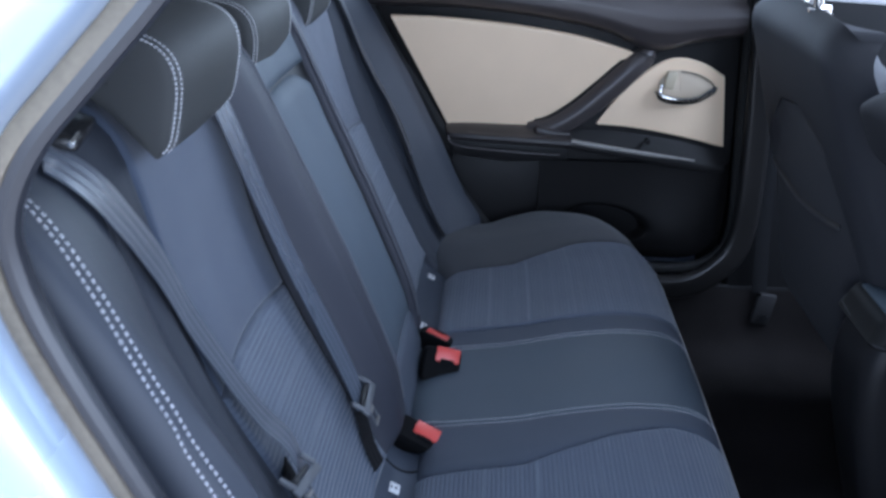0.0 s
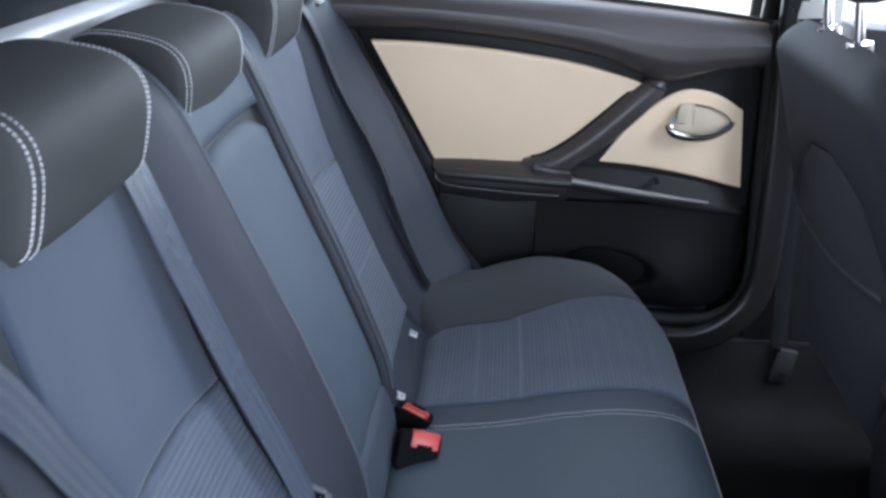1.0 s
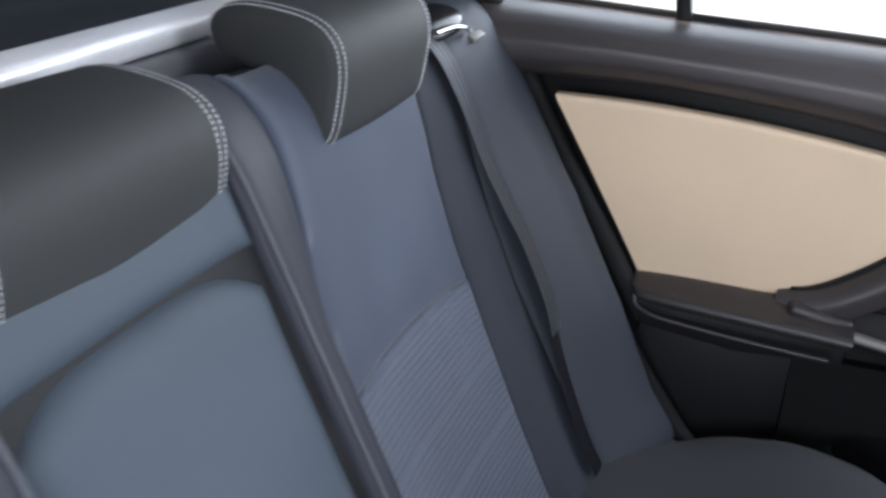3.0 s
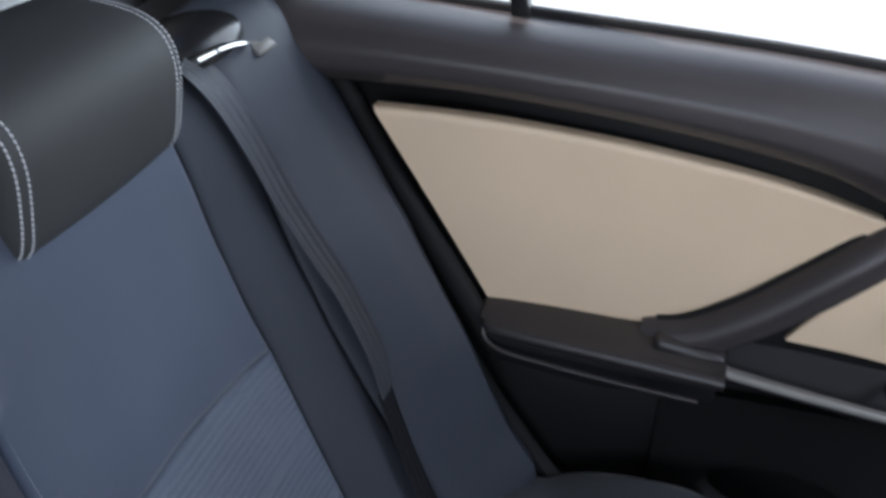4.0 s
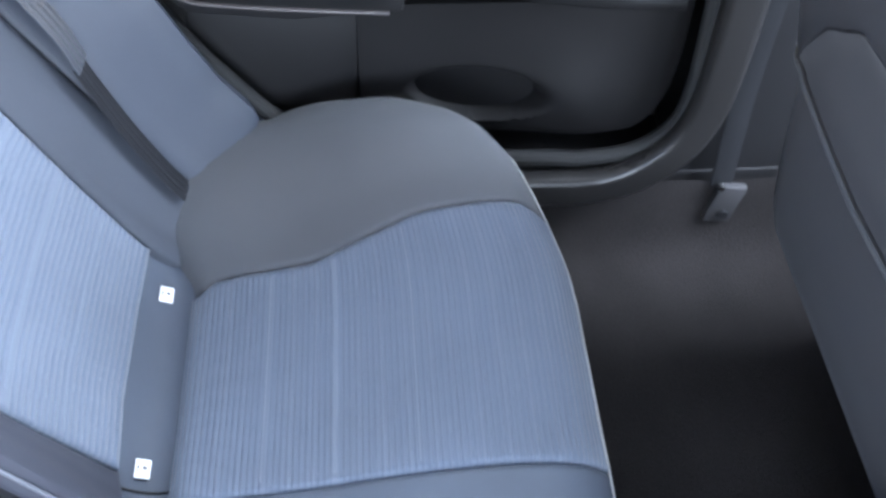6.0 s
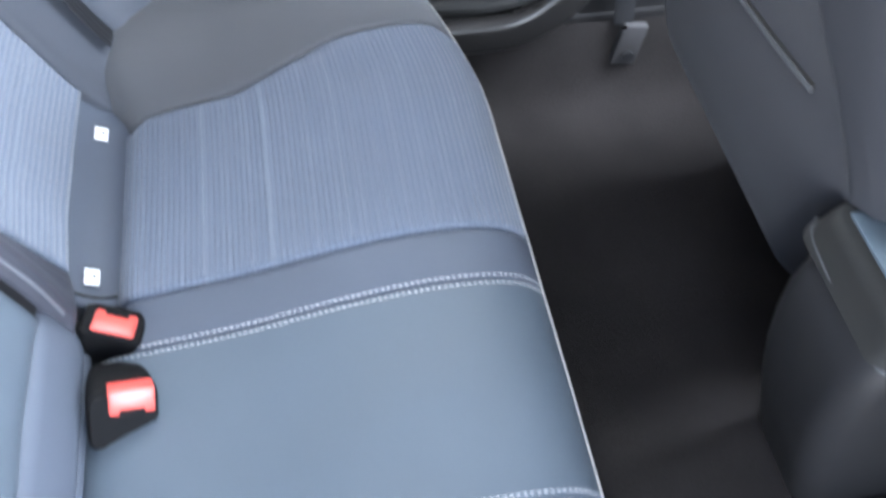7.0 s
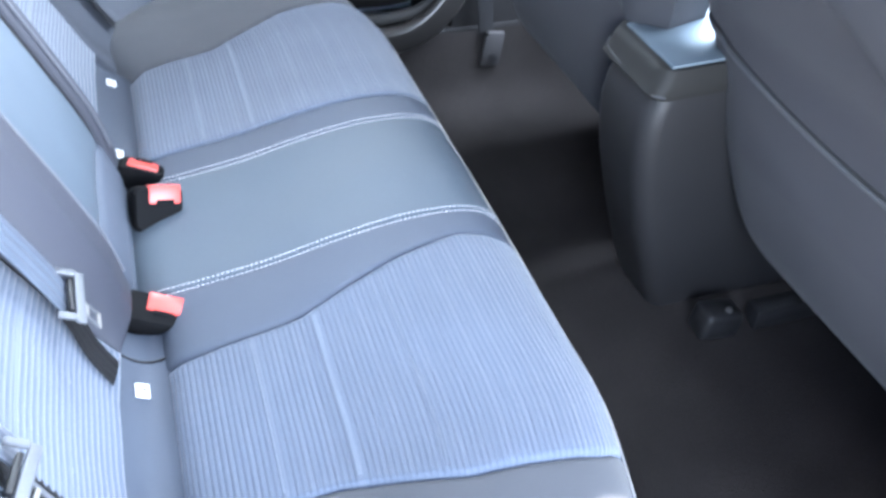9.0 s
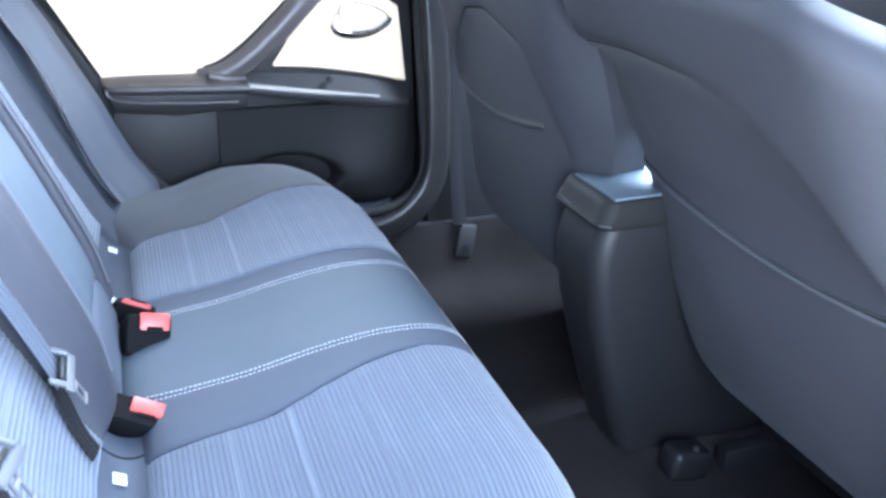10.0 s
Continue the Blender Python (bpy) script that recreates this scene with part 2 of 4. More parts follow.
def panel(surf, a0, a1, b0, b1, na, nb, r=0.012, drop=0.007, bulge=0.0, rib=None, thick=0.02, lean=0.0):
    """An upholstered panel on surf(a, b, d): pulled down to a seam all round. a0, a1: edges as functions of b; b0, b1: of the fraction across."""
    bm_ = 0.5 * (b0(0.5) + b1(0.5))
    width, height = abs(a1(bm_) - a0(bm_)), abs(b1(0.5) - b0(0.5))
    F, G = stops(width, r, na), stops(height, r, nb)

    def fall(d):
        q = 1 - min(d / r, 1)
        return drop * (1 - math.sqrt(max(0, 1 - q * q)))
    rows, back, groove = [], [], []
    for g in G:
        row, brow, low = [], [], []
        for f in F:
            b = b0(f) + (b1(f) - b0(f)) * g
            a = a0(b) + (a1(b) - a0(b)) * f
            d = bulge * math.sin(math.pi * f) ** 0.7 * math.sin(math.pi * g) ** 0.7
            d += 0.0012 * noise.noise(Vector((a * 14, b * 14, 3.1)))
            edge = min(f * width, (1 - f) * width, g * height, (1 - g) * height)
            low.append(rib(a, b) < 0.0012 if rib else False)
            if rib:
                d += rib(a, b) * min(1, edge / 0.006)
            d -= max(fall(min(f, 1 - f) * width), fall(min(g, 1 - g) * height))
            row.append(surf(a, b, d))
            brow.append(surf(a, b, -thick))
        rows.append(row)
        back.append(brow)
        groove.append(low)
    bm = grid_mesh(rows, inner=back)
    # Valley faces take the second material: groove shade put into the colour.
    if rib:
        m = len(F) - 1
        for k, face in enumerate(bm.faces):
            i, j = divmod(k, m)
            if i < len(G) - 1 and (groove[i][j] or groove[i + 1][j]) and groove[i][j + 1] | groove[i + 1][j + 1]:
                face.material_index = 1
    return bm


def sweep(path, section, up=(0, 0, 1), closed=False, caps=True, scale=None):
    """A tube along path; section is a closed outline of (side, up) offsets."""
    bm = bmesh.new()
    P = [Vector(p) for p in path]
    n = len(P)
    rings = []
    for i, p in enumerate(P):
        a = P[(i - 1) % n] if closed or i > 0 else P[i]
        b = P[(i + 1) % n] if closed or i < n - 1 else P[i]
        t = (b - a).normalized()
        u0 = Vector(up[i]) if isinstance(up, list) else Vector(up)
        side = t.cross(u0)
        if side.length < 1e-6:
            side = t.cross(Vector((1, 0, 0)))
        side.normalize()
        u = side.cross(t)
        k = scale[i] if scale else 1
        rings.append([bm.verts.new(p + side * s * k + u * h * k) for s, h in section])
    m = len(section)
    for i in range(n if closed else n - 1):
        A, B = rings[i], rings[(i + 1) % n]
        for j in range(m):
            bm.faces.new((A[j], A[(j + 1) % m], B[(j + 1) % m], B[j]))
    if caps and not closed:
        bm.faces.new(rings[0])
        bm.faces.new(rings[-1])
    return bm


def circle(r, n=10, flat=1.0):
    return [(r * math.cos(2 * math.pi * i / n), flat * r * math.sin(2 * math.pi * i / n)) for i in range(n)]


def rounded_rect(w, h, r, n=4):
    out = []
    for cx, cy, a0 in ((w / 2 - r, h / 2 - r, 0), (-w / 2 + r, h / 2 - r, 90), (-w / 2 + r, -h / 2 + r, 180), (w / 2 - r, -h / 2 + r, 270)):
        for i in range(n + 1):
            a = radians(a0 + 90 * i / n)
            out.append((cx + r * math.cos(a), cy + r * math.sin(a)))
    return out


def box(size, bevel=0.003, m=None, segments=2):
    bm = bmesh.new()
    bmesh.ops.create_cube(bm, size=1)
    bmesh.ops.scale(bm, vec=size, verts=bm.verts)
    if bevel:
        bmesh.ops.bevel(bm, geom=bm.edges[:], offset=bevel, segments=segments, profile=0.5, affect="EDGES")
    if m is not None:
        bmesh.ops.transform(bm, matrix=m, verts=bm.verts)
    return bm


def span(x0, x1, y0, y1, z0, z1, bevel=0.003):
    return box((x1 - x0, y1 - y0, z1 - z0), bevel, Matrix.Translation(((x0 + x1) / 2, (y0 + y1) / 2, (z0 + z1) / 2)))


def dome(m, a, b, h, n=28, rings=8):
    """A closed cap with an oval base of half-lengths a and b, and height h."""
    bm = bmesh.new()
    top = bm.verts.new(m @ Vector((0, 0, h)))
    last = None
    for k in range(1, rings + 1):
        u = math.pi / 2 * k / rings
        ring = [bm.verts.new(m @ Vector((a * math.sin(u) * math.cos(2 * math.pi * i / n), b * math.sin(u) * math.sin(2 * math.pi * i / n), h * math.cos(u)))) for i in range(n)]
        for i in range(n):
            if last:
                bm.faces.new((last[i], last[(i + 1) % n], ring[(i + 1) % n], ring[i]))
            else:
                bm.faces.new((top, ring[(i + 1) % n], ring[i]))
        last = ring
    bm.faces.new(last)
    return bm


def rod(a, b, r, n=12):
    return sweep([a, b], circle(r, n), up=(0, 0, 1) if abs((Vector(b) - Vector(a)).normalized().z) < 0.9 else (1, 0, 0))


def plate(outline, y0, y1, bevel=0.002):
    """A flat piece in x and z, from y0 to y1."""
    bm = bmesh.new()
    A = [bm.verts.new((x, y0, z)) for x, z in outline]
    f = bm.faces.new(A)
    ext = bmesh.ops.extrude_face_region(bm, geom=[f])
    vs = [g for g in ext["geom"] if isinstance(g, bmesh.types.BMVert)]
    bmesh.ops.translate(bm, verts=vs, vec=(0, y1 - y0, 0))
    if bevel:
        rim = [e for e in bm.edges if all(abs(v.co.y - y0) < 1e-6 for v in e.verts)]
        bmesh.ops.bevel(bm, geom=rim, offset=bevel, segments=2, profile=0.5, affect="EDGES")
    return bm


def stitches(pts, normals, pitch=0.0062, size=0.0043, width=0.0010, slant=0.0):
    """A row of sewn stitches along a line, each a small raised thread."""
    P = [Vector(p) for p in pts]
    L = [0]
    for a, b in zip(P, P[1:]):
        L.append(L[-1] + (b - a).length)
    bm = bmesh.new()
    s = 0.002
    while s < L[-1] - 0.002:
        k = max(i for i in range(len(L)) if L[i] <= s)
        k = min(k, len(P) - 2)
        f = (s - L[k]) / max(L[k + 1] - L[k], 1e-9)
        c = P[k].lerp(P[k + 1], f)
        t = (P[k + 1] - P[k]).normalized()
        nn = Vector(normals[k]).normalized()
        w = nn.cross(t).normalized()
        t2 = (t + w * slant).normalized()
        ends = []
        for q, ww, hh in ((-0.5, 0.5, 0.1), (-0.25, 1, 0.8), (0.25, 1, 0.8), (0.5, 0.5, 0.1)):
            o = c + t2 * (q * size)
            ends.append([bm.verts.new(o + w * (x * ww * width / 2) + nn * (h * hh * width * 0.7)) for x, h in ((-1, -0.4), (-0.6, 1), (0.6, 1), (1, -0.4))])
        for A, B in zip(ends, ends[1:]):
            for j in range(4):
                bm.faces.new((A[j], A[(j + 1) % 4], B[(j + 1) % 4], B[j]))
        bm.faces.new(ends[0])
        bm.faces.new(ends[-1])
        s += pitch
    return bm


CY = 0.722   # the middle of the car, across

# ---- the shell of the car ----
ground = tagged(part("ground", box((600, 600, 0.2), 0, Matrix.Translation((0, 0, -0.42))), GROUND), "pale concrete paving under and round the parked car", "ground", kind="structure")

floor_pts = []
turn_up = [(-0.02 + 1.36 * i / 36, 0.0) for i in range(37)] + [(1.365, 0.004), (1.392, 0.014), (1.412, 0.032), (1.426, 0.060), (1.434, 0.095), (1.438, 0.135), (1.440, 0.176)]
for y, up in turn_up:
    floor_pts.append([(x, y, up + 0.045 * math.exp(-((y - CY) / 0.16) ** 2) + 0.006 * noise.noise(Vector((x * 6, y * 6, 0)))) for x in np.linspace(0.25, 2.2, 60)])
floor_in = [[(x, y + (0.012 if z > 0.05 and y > 1.3 else 0.0), -0.06) for x, y, z in r] for r in floor_pts]
tagged(part("floor", grid_mesh(floor_pts, inner=floor_in), CARPET), "worn black carpet on the car floor behind the front seats", "floor", kind="structure")

tagged(part("ceiling", span(-1.5, 1.12, 0.06, 1.39, 1.372, 1.41, 0.01), HEADLINER), "light grey cloth headliner under the car roof", "ceiling", kind="structure")
tagged(part("roof", span(-1.6, 1.15, 0.02, 1.43, 1.412, 1.43, 0.006), BODY), "silver painted car roof, sky tint in its colour", "roof", kind="structure")


# ---- rear bench: backrest ----
BACK = Profile([(0.05, 0.20), (0.012, 0.295), (-0.032, 0.360), (-0.098, 0.490), (-0.158, 0.622), (-0.190, 0.730), (-0.210, 0.830), (-0.228, 0.890), (-0.262, 0.925), (-0.310, 0.932), (-0.345, 0.915)], 1)
S_BOT, S_SEAM, S_TOP = BACK.find_z(0.335), BACK.find_z(0.625), BACK.find_z(0.931)
HALF = 0.754


def soft(v, xs, ys, w=0.03):
    """Interpolation with its corners rounded off."""
    return sum(float(np.interp(v + w * q, xs, ys)) for q in (-1, -0.6, -0.3, 0, 0.3, 0.6, 1)) / 7


def bolster(y, s):
    t = abs(y - CY)
    x, z, _, _ = BACK.at(s)
    high = np.interp(z, [0.50, 0.64, 0.79, 0.88, 0.93], [1.0, 0.95, 0.55, 0.25, 0.10])
    pad = soft(z, [0.30, 0.352, 0.378, 0.404, 0.435, 0.514, 0.60, 0.674, 0.764, 0.837, 0.93], [0.006, 0.021, 0.032, 0.040, 0.044, 0.051, 0.056, 0.051, 0.037, 0.021, 0.006])
    mid = np.interp(t, [0.228, 0.30, 0.40, 0.49, 0.528, 0.56, 0.60], [0.008, 0.0, 0.0, 0.004, 0.010, 0.026, 0.036]) * high
    if t < 0.228:
        if y > CY:
            ridge = np.interp(t, [0, 0.10, 0.125, 0.136, 0.148, 0.162, 0.182, 0.205, 0.228], [1.0, 0.98, 0.92, 1.06, 1.15, 1.0, 0.62, 0.25, 0.0])
        else:
            ridge = np.interp(t, [0, 0.10, 0.122, 0.129, 0.139, 0.175, 0.205, 0.228], [1.0, 0.98, 0.92, 1.06, 1.18, 1.06, 0.60, 0.0])
        mid = 0.008 * t / 0.228 + pad * ridge + 0.006 * min(1, max(0, (0.2 - abs(t - 0.16)) - 0.14) / 0.03)
    peak = np.interp(z, [0.30, 0.38, 0.48, 0.58, 0.66, 0.73, 0.80, 0.88, 0.93], [0.064, 0.069, 0.075, 0.075, 0.070, 0.060, 0.044, 0.024, 0.010])
    wing = np.interp(t, [0.60, 0.63, 0.66, 0.69, 0.718, 0.742, 0.754], [0.0, 0.20, 0.50, 0.82, 1.0, 0.85, 0.45])
    return float(mid + wing * peak)


def back_surf(a, s, d):
    x, z, nx, nz = BACK.at(s)
    k = bolster(a, s) + d
    return Vector((x + nx * k, a, z + nz * k))


bench_back = thing("rear_bench_back", (-0.15, CY, 0.30), "dark grey three-seat rear backrest with ribbed cloth inserts", "seat backrest")


def mirror(side, t):
    return CY + side * t


def strip_panel(name, t0, t1, s0, s1, side, mat, label="", rib=None, na=10, nb=26, **kw):
    """A backrest panel from t0 to t1 off the middle, on one side."""
    f0 = t0 if callable(t0) else (lambda s: t0)
    f1 = t1 if callable(t1) else (lambda s: t1)
    g0 = s0 if callable(s0) else (lambda f: s0)
    g1 = s1 if callable(s1) else (lambda f: s1)
    bm = panel(back_surf, lambda s: mirror(side, f0(s)), lambda s: mirror(side, f1(s)), g0, g1, na, nb, rib=rib, **kw)
    return part(name, bm, mat, bench_back, label)


RIB = 0.0082


def rib_wave(c, depth=0.0022, flats=(), pitch=RIB):
    for lo, hi in flats:
        if lo < c < hi:
            return depth
    return depth * abs(math.sin(math.pi * c / pitch)) ** 0.8


SEAM_AT = {1: BACK.find_z(0.621), -1: BACK.find_z(0.607)}


def seam_line(f, side):
    return SEAM_AT[side] + 0.011 * math.sin(math.pi * min(1, max(0, f)))


for side in (1, -1):
    inner = 0.215 if side > 0 else 0.226
    strip_panel("inner_bolster", 0.133, inner, S_BOT, S_TOP, side, INNER, r=0.010, drop=0.008, na=14)
    strip_panel("upper_panel", inner + 0.002, lambda s: np.interp(s, [S_SEAM, S_TOP], [0.527 if side > 0 else 0.512, 0.505]), lambda f: seam_line(f, side), S_TOP, side, FABRIC, "plain grey cloth", na=16, drop=0.010, r=0.011)
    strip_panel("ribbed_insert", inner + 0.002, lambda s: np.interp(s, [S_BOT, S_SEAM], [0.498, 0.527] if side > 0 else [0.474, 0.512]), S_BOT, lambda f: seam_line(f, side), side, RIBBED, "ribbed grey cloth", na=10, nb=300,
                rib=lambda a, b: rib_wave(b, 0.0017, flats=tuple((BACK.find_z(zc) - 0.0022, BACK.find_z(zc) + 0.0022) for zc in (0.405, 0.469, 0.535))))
    for zc, wide in ((0.405, 0.0026), (0.469, 0.0026), (0.535, 0.0018)):
        sc = BACK.find_z(zc)
        line = [back_surf(mirror(side, t), sc, 0.0017) for t in np.linspace(0.242, 0.485 if side > 0 else 0.468, 30)]
        part("woven_stripe", sweep(line, rounded_rect(wide, 0.0010, 0.0003, 1), up=(0.9, 0, 0.45)), RIBFLAT, bench_back, "pale woven stripe")
    strip_panel("side_strip", lambda s: np.interp(s, [S_BOT, S_SEAM, S_TOP], [0.500, 0.529, 0.507] if side > 0 else [0.476, 0.514, 0.507]), 0.600, S_BOT - 0.05, S_TOP, side, STRIP)
    strip_panel("outer_wing", 0.602, HALF, S_BOT - 0.06, S_TOP, side, WING, r=0.02, drop=0.012, na=12)

# the middle: a folding armrest under a short fixed pad
S_ARM, S_LIP = BACK.find_z(0.83), BACK.find_z(0.371)
part("centre_top_pad", panel(back_surf, lambda s: CY - 0.131, lambda s: CY + 0.131, lambda f: S_ARM - 0.005, lambda f: S_TOP, 12, 10, r=0.02, drop=0.014), PAD, bench_back, "soft grey leatherette pad")
arm = part("folding_armrest", panel(back_surf, lambda s: CY - 0.128, lambda s: CY + 0.128, lambda f: S_LIP, lambda f: S_ARM - 0.006 - 0.030 * abs(2 * f - 1) ** 4, 14, 26, r=0.03, drop=0.02, bulge=0.006), PAD, bench_back, "soft grey leatherette folding armrest")

# Cord paler than the seat: the highlight on the bolster edge is put into it.
for side in (1, -1):
    line = [back_surf(mirror(side, 0.1365), s, 0.0012) for s in np.linspace(S_BOT + 0.03, S_TOP - 0.01, 50)]
    part("bolster_piping", sweep(line, circle(0.0019, 6), up=(0, 1, 0)), BEADING, bench_back, "thin grey piping brightened as an edge highlight")

core_rows, core_back = [], []
for s in np.linspace(0.02, BACK.length, 24):
    core_rows.append([back_surf(y, s, -0.012 if s > S_BOT + 0.02 else -0.06) for y in np.linspace(CY - HALF + 0.004, CY + HALF - 0.004, 60)])
    z = BACK.at(s)[1]
    core_back.append([Vector((-0.345, y, min(z, 0.905) - 0.01)) for y in np.linspace(CY - HALF + 0.004, CY + HALF - 0.004, 60)])
part("foam_core", grid_mesh(core_rows, inner=core_back), BLACK, bench_back)

# double stitching on the edge of the near wing
for tt in (0.006, 0.014):
    pts, nor = [], []
    for s in np.linspace(S_BOT, S_TOP - 0.05, 60):
        pts.append(back_surf(CY - tt - float(np.interp(BACK.at(s)[1], [0.35, 0.60, 0.70, 0.80, 0.90], [0.730, 0.731, 0.729, 0.720, 0.706])), s, 0.0005))
        _, _, nx, nz = BACK.at(s)
        nor.append((nx, -0.3, nz))
    part("stitching", stitches(pts, nor, 0.0066, 0.0046, 0.0013), THREAD, bench_back, "white double stitching")

# the flaps behind the cushion, with the white anchorage tags
for side in (1, -1):
    flap = thing("bight_flap", (0.0, mirror(side, 0.34), 0.30), "dark cloth flap behind the cushion with white child seat tags", "seat flap", group="bight flaps")

    def flap_surf(a, b, d):
        x, z = -0.047 + 0.093 * b, 0.366 - 0.063 * b - 0.034 * math.sin(math.pi * b)
        return Vector((x + 0.45 * d, a, z + 0.9 * d))
    part("flap_cloth", panel(flap_surf, lambda b: mirror(side, 0.196 if side > 0 else 0.158), lambda b: mirror(side, 0.56), lambda f: 0.0, lambda f: 1.0, 10, 8, r=0.008, drop=0.004, thick=0.03), CUSHV, flap)
    part("flap_seam", sweep([flap_surf(mirror(side, 0.209), b, 0.0008) for b in np.linspace(0.04, 0.96, 16)], circle(0.0016, 6), up=(0, 1, 0)), BLACK, flap, "dark sewn seam")
    for t in ((0.233, 0.454) if side > 0 else (0.259, 0.480)):
        y = mirror(side, t)
        c = flap_surf(y, 0.505, 0.0045)
        m = Matrix.Translation(c) @ pose(0, 0, 0, 0, 27, 0)
        tag_ = part("anchor_tag", box((0.016, 0.021, 0.0015), 0.0004, m), TAG, flap, "white woven tag")
        for k, (du, dv, w, h) in enumerate(((0.002, 0.001, 0.0045, 0.0035), (-0.005, 0.001, 0.002, 0.004), (-0.0055, -0.003, 0.0015, 0.002))):
            part("tag_print", box((w, h, 0.0008), 0, m @ Matrix.Translation((du, dv, 0.0011))), INK, tag_)

mid_flap = thing("armrest_flap", (0.0, CY, 0.30), "soft leatherette roll between the folding armrest and the cushion", "seat flap")
part("roll", sweep([(-0.024, 0.588 + 0.280 * i / 20, 0.353) for i in range(21)], rounded_rect(0.050, 0.092, 0.022, 6), up=(-0.30, 0, 1), scale=[float(np.interp(i, [0, 1, 3, 18, 19, 20], [0.7, 0.9, 1, 1, 0.9, 0.7])) for i in range(21)]), CUSHV, mid_flap)
part("crease_fill", sweep([(0.0015, 0.590 + 0.274 * i / 20, 0.313) for i in range(21)], circle(0.008, 8)), CUSHV, mid_flap)

# ---- rear bench: cushion ----
CUSH = Profile([(0.018, 0.262), (0.036, 0.305), (0.08, 0.321), (0.17, 0.335), (0.26, 0.3555), (0.34, 0.3685), (0.40, 0.3695), (0.44, 0.363), (0.468, 0.347), (0.485, 0.322), (0.491, 0.285), (0.488, 0.24), (0.474, 0.16), (0.458, 0.06)], -1)
C_BACK, C_FRONT, C_END = 0.03, CUSH.find_x(0.483), CUSH.length - 0.005
bench = thing("rear_seat_cushion", (0.25, CY, 0.05), "dark grey rear bench cushion with ribbed cloth seats and white stitching", "seat cushion")


def front_scale(t):
    return float(np.interp(t, [0, 0.15, 0.30, 0.40, 0.447, 0.470, 0.505, 0.563, 0.627, 0.67, 0.70, 0.725, 0.741], [1.004, 1.004, 1.006, 1.006, 0.999, 0.990, 0.973, 0.942, 0.900, 0.845, 0.78, 0.66, 0.48]))


def cush_surf(y, s, d):
    t = abs(y - CY)
    x, z, nx, nz = CUSH.at(s)
    lift = np.interp(t, [0, 0.10, 0.19, 0.25, 0.35, 0.45, 0.52, 0.60, 0.68, 0.72, 0.741], [0.002, 0.001, 0.0, -0.003, -0.005, -0.003, 0.002, 0.006, 0.004, -0.006, -0.030])
    k = front_scale(t)
    fade = np.interp(z, [0.06, 0.25, 0.32], [0, 0.5, 1])
    rear = float(np.interp(t, [0.47, 0.555, 0.70, 0.741], [0, 1, 0.9, 0.4])) * max(0.0, 1 - s / 0.17) ** 1.4 * (1 if z > 0.2 else 0)
    core = float(np.interp(t, [0.112, 0.150], [1, 0])) if z > 0.2 else 0.0
    back, rise = 0.036 * core * max(0.0, 1 - s / 0.12) ** 1.3, 0.014 * core * max(0.0, 1 - s / 0.10) ** 1.2
    return Vector((0.02 + (x - 0.02) * k - 0.048 * rear - back + nx * d, y, z + 0.042 * rear + rise + lift * fade + nz * d))


def edge_far_in(s):
    return 0.188


def edge_near_in(s):
    x = CUSH.at(s)[0]
    return float(np.interp(x, [0.03, 0.19, 0.25, 0.31, 0.40, 0.47], [0.236, 0.226, 0.205, 0.187, 0.165, 0.176]))


def edge_out(s):
    x = CUSH.at(s)[0]
    return float(np.interp(x, [0.04, 0.06, 0.18, 0.24, 0.31, 0.40, 0.45, 0.48], [0.450, 0.464, 0.472, 0.492, 0.516, 0.526, 0.53, 0.52]))


def cushion_rib(a, b):
    return rib_wave(b, 0.0014, ((CUSH.find_x(0.126), CUSH.find_x(0.128)), (CUSH.find_x(0.198), CUSH.find_x(0.206)), (CUSH.find_x(0.286), CUSH.find_x(0.288))), 0.0067)


part("centre_panel", panel(cush_surf, lambda s: CY - 0.119, lambda s: CY + 0.119, lambda f: C_BACK, lambda f: C_FRONT, 14, 26, r=0.008, drop=0.003), PAD, bench, "soft grey leatherette centre panel")
for side in (1, -1):
    inner = edge_far_in if side > 0 else edge_near_in
    part("inner_strip", panel(cush_surf, lambda s: CY + side * 0.1195, lambda s: CY + side * (inner(s) - 0.0005), lambda f: C_BACK, lambda f: C_FRONT, 8, 26, r=0.008, drop=0.004), CUSHV, bench)
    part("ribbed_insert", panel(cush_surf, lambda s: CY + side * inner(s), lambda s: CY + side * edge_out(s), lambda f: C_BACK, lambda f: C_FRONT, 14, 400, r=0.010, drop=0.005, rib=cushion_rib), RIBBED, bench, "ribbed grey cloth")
    part("outer_bolster", panel(cush_surf, lambda s: CY + side * (edge_out(s) + 0.0005), lambda s: CY + side * 0.741, lambda f: 0.004, lambda f: C_FRONT, 16, 30, r=0.010, drop=0.005), BOLSTER, bench, "plain grey outer bolster")
    for xs, wide in ((0.127, 0.0016), (0.202, 0.0048), (0.287, 0.0014)):
        ss = CUSH.find_x(xs)
        line = [cush_surf(CY + side * t, ss, 0.0016) for t in np.linspace(inner(ss) + 0.012, edge_out(ss) - 0.012, 30)]
        part("woven_stripe", sweep(line, rounded_rect(wide, 0.0010, 0.0004, 1)), RIBFLAT, bench, "pale woven stripe")
    for tt in (0.1135, 0.1235):
        pts, nor = [], []
        for s in np.linspace(C_BACK + 0.02, C_FRONT - 0.004, 70):
            pts.append(cush_surf(CY + side * tt, s, 0.0008))
            _, _, nx, nz = CUSH.at(s)
            nor.append((nx, 0, nz))
        part("stitching", stitches(pts, nor), THREAD, bench, "white double stitching")

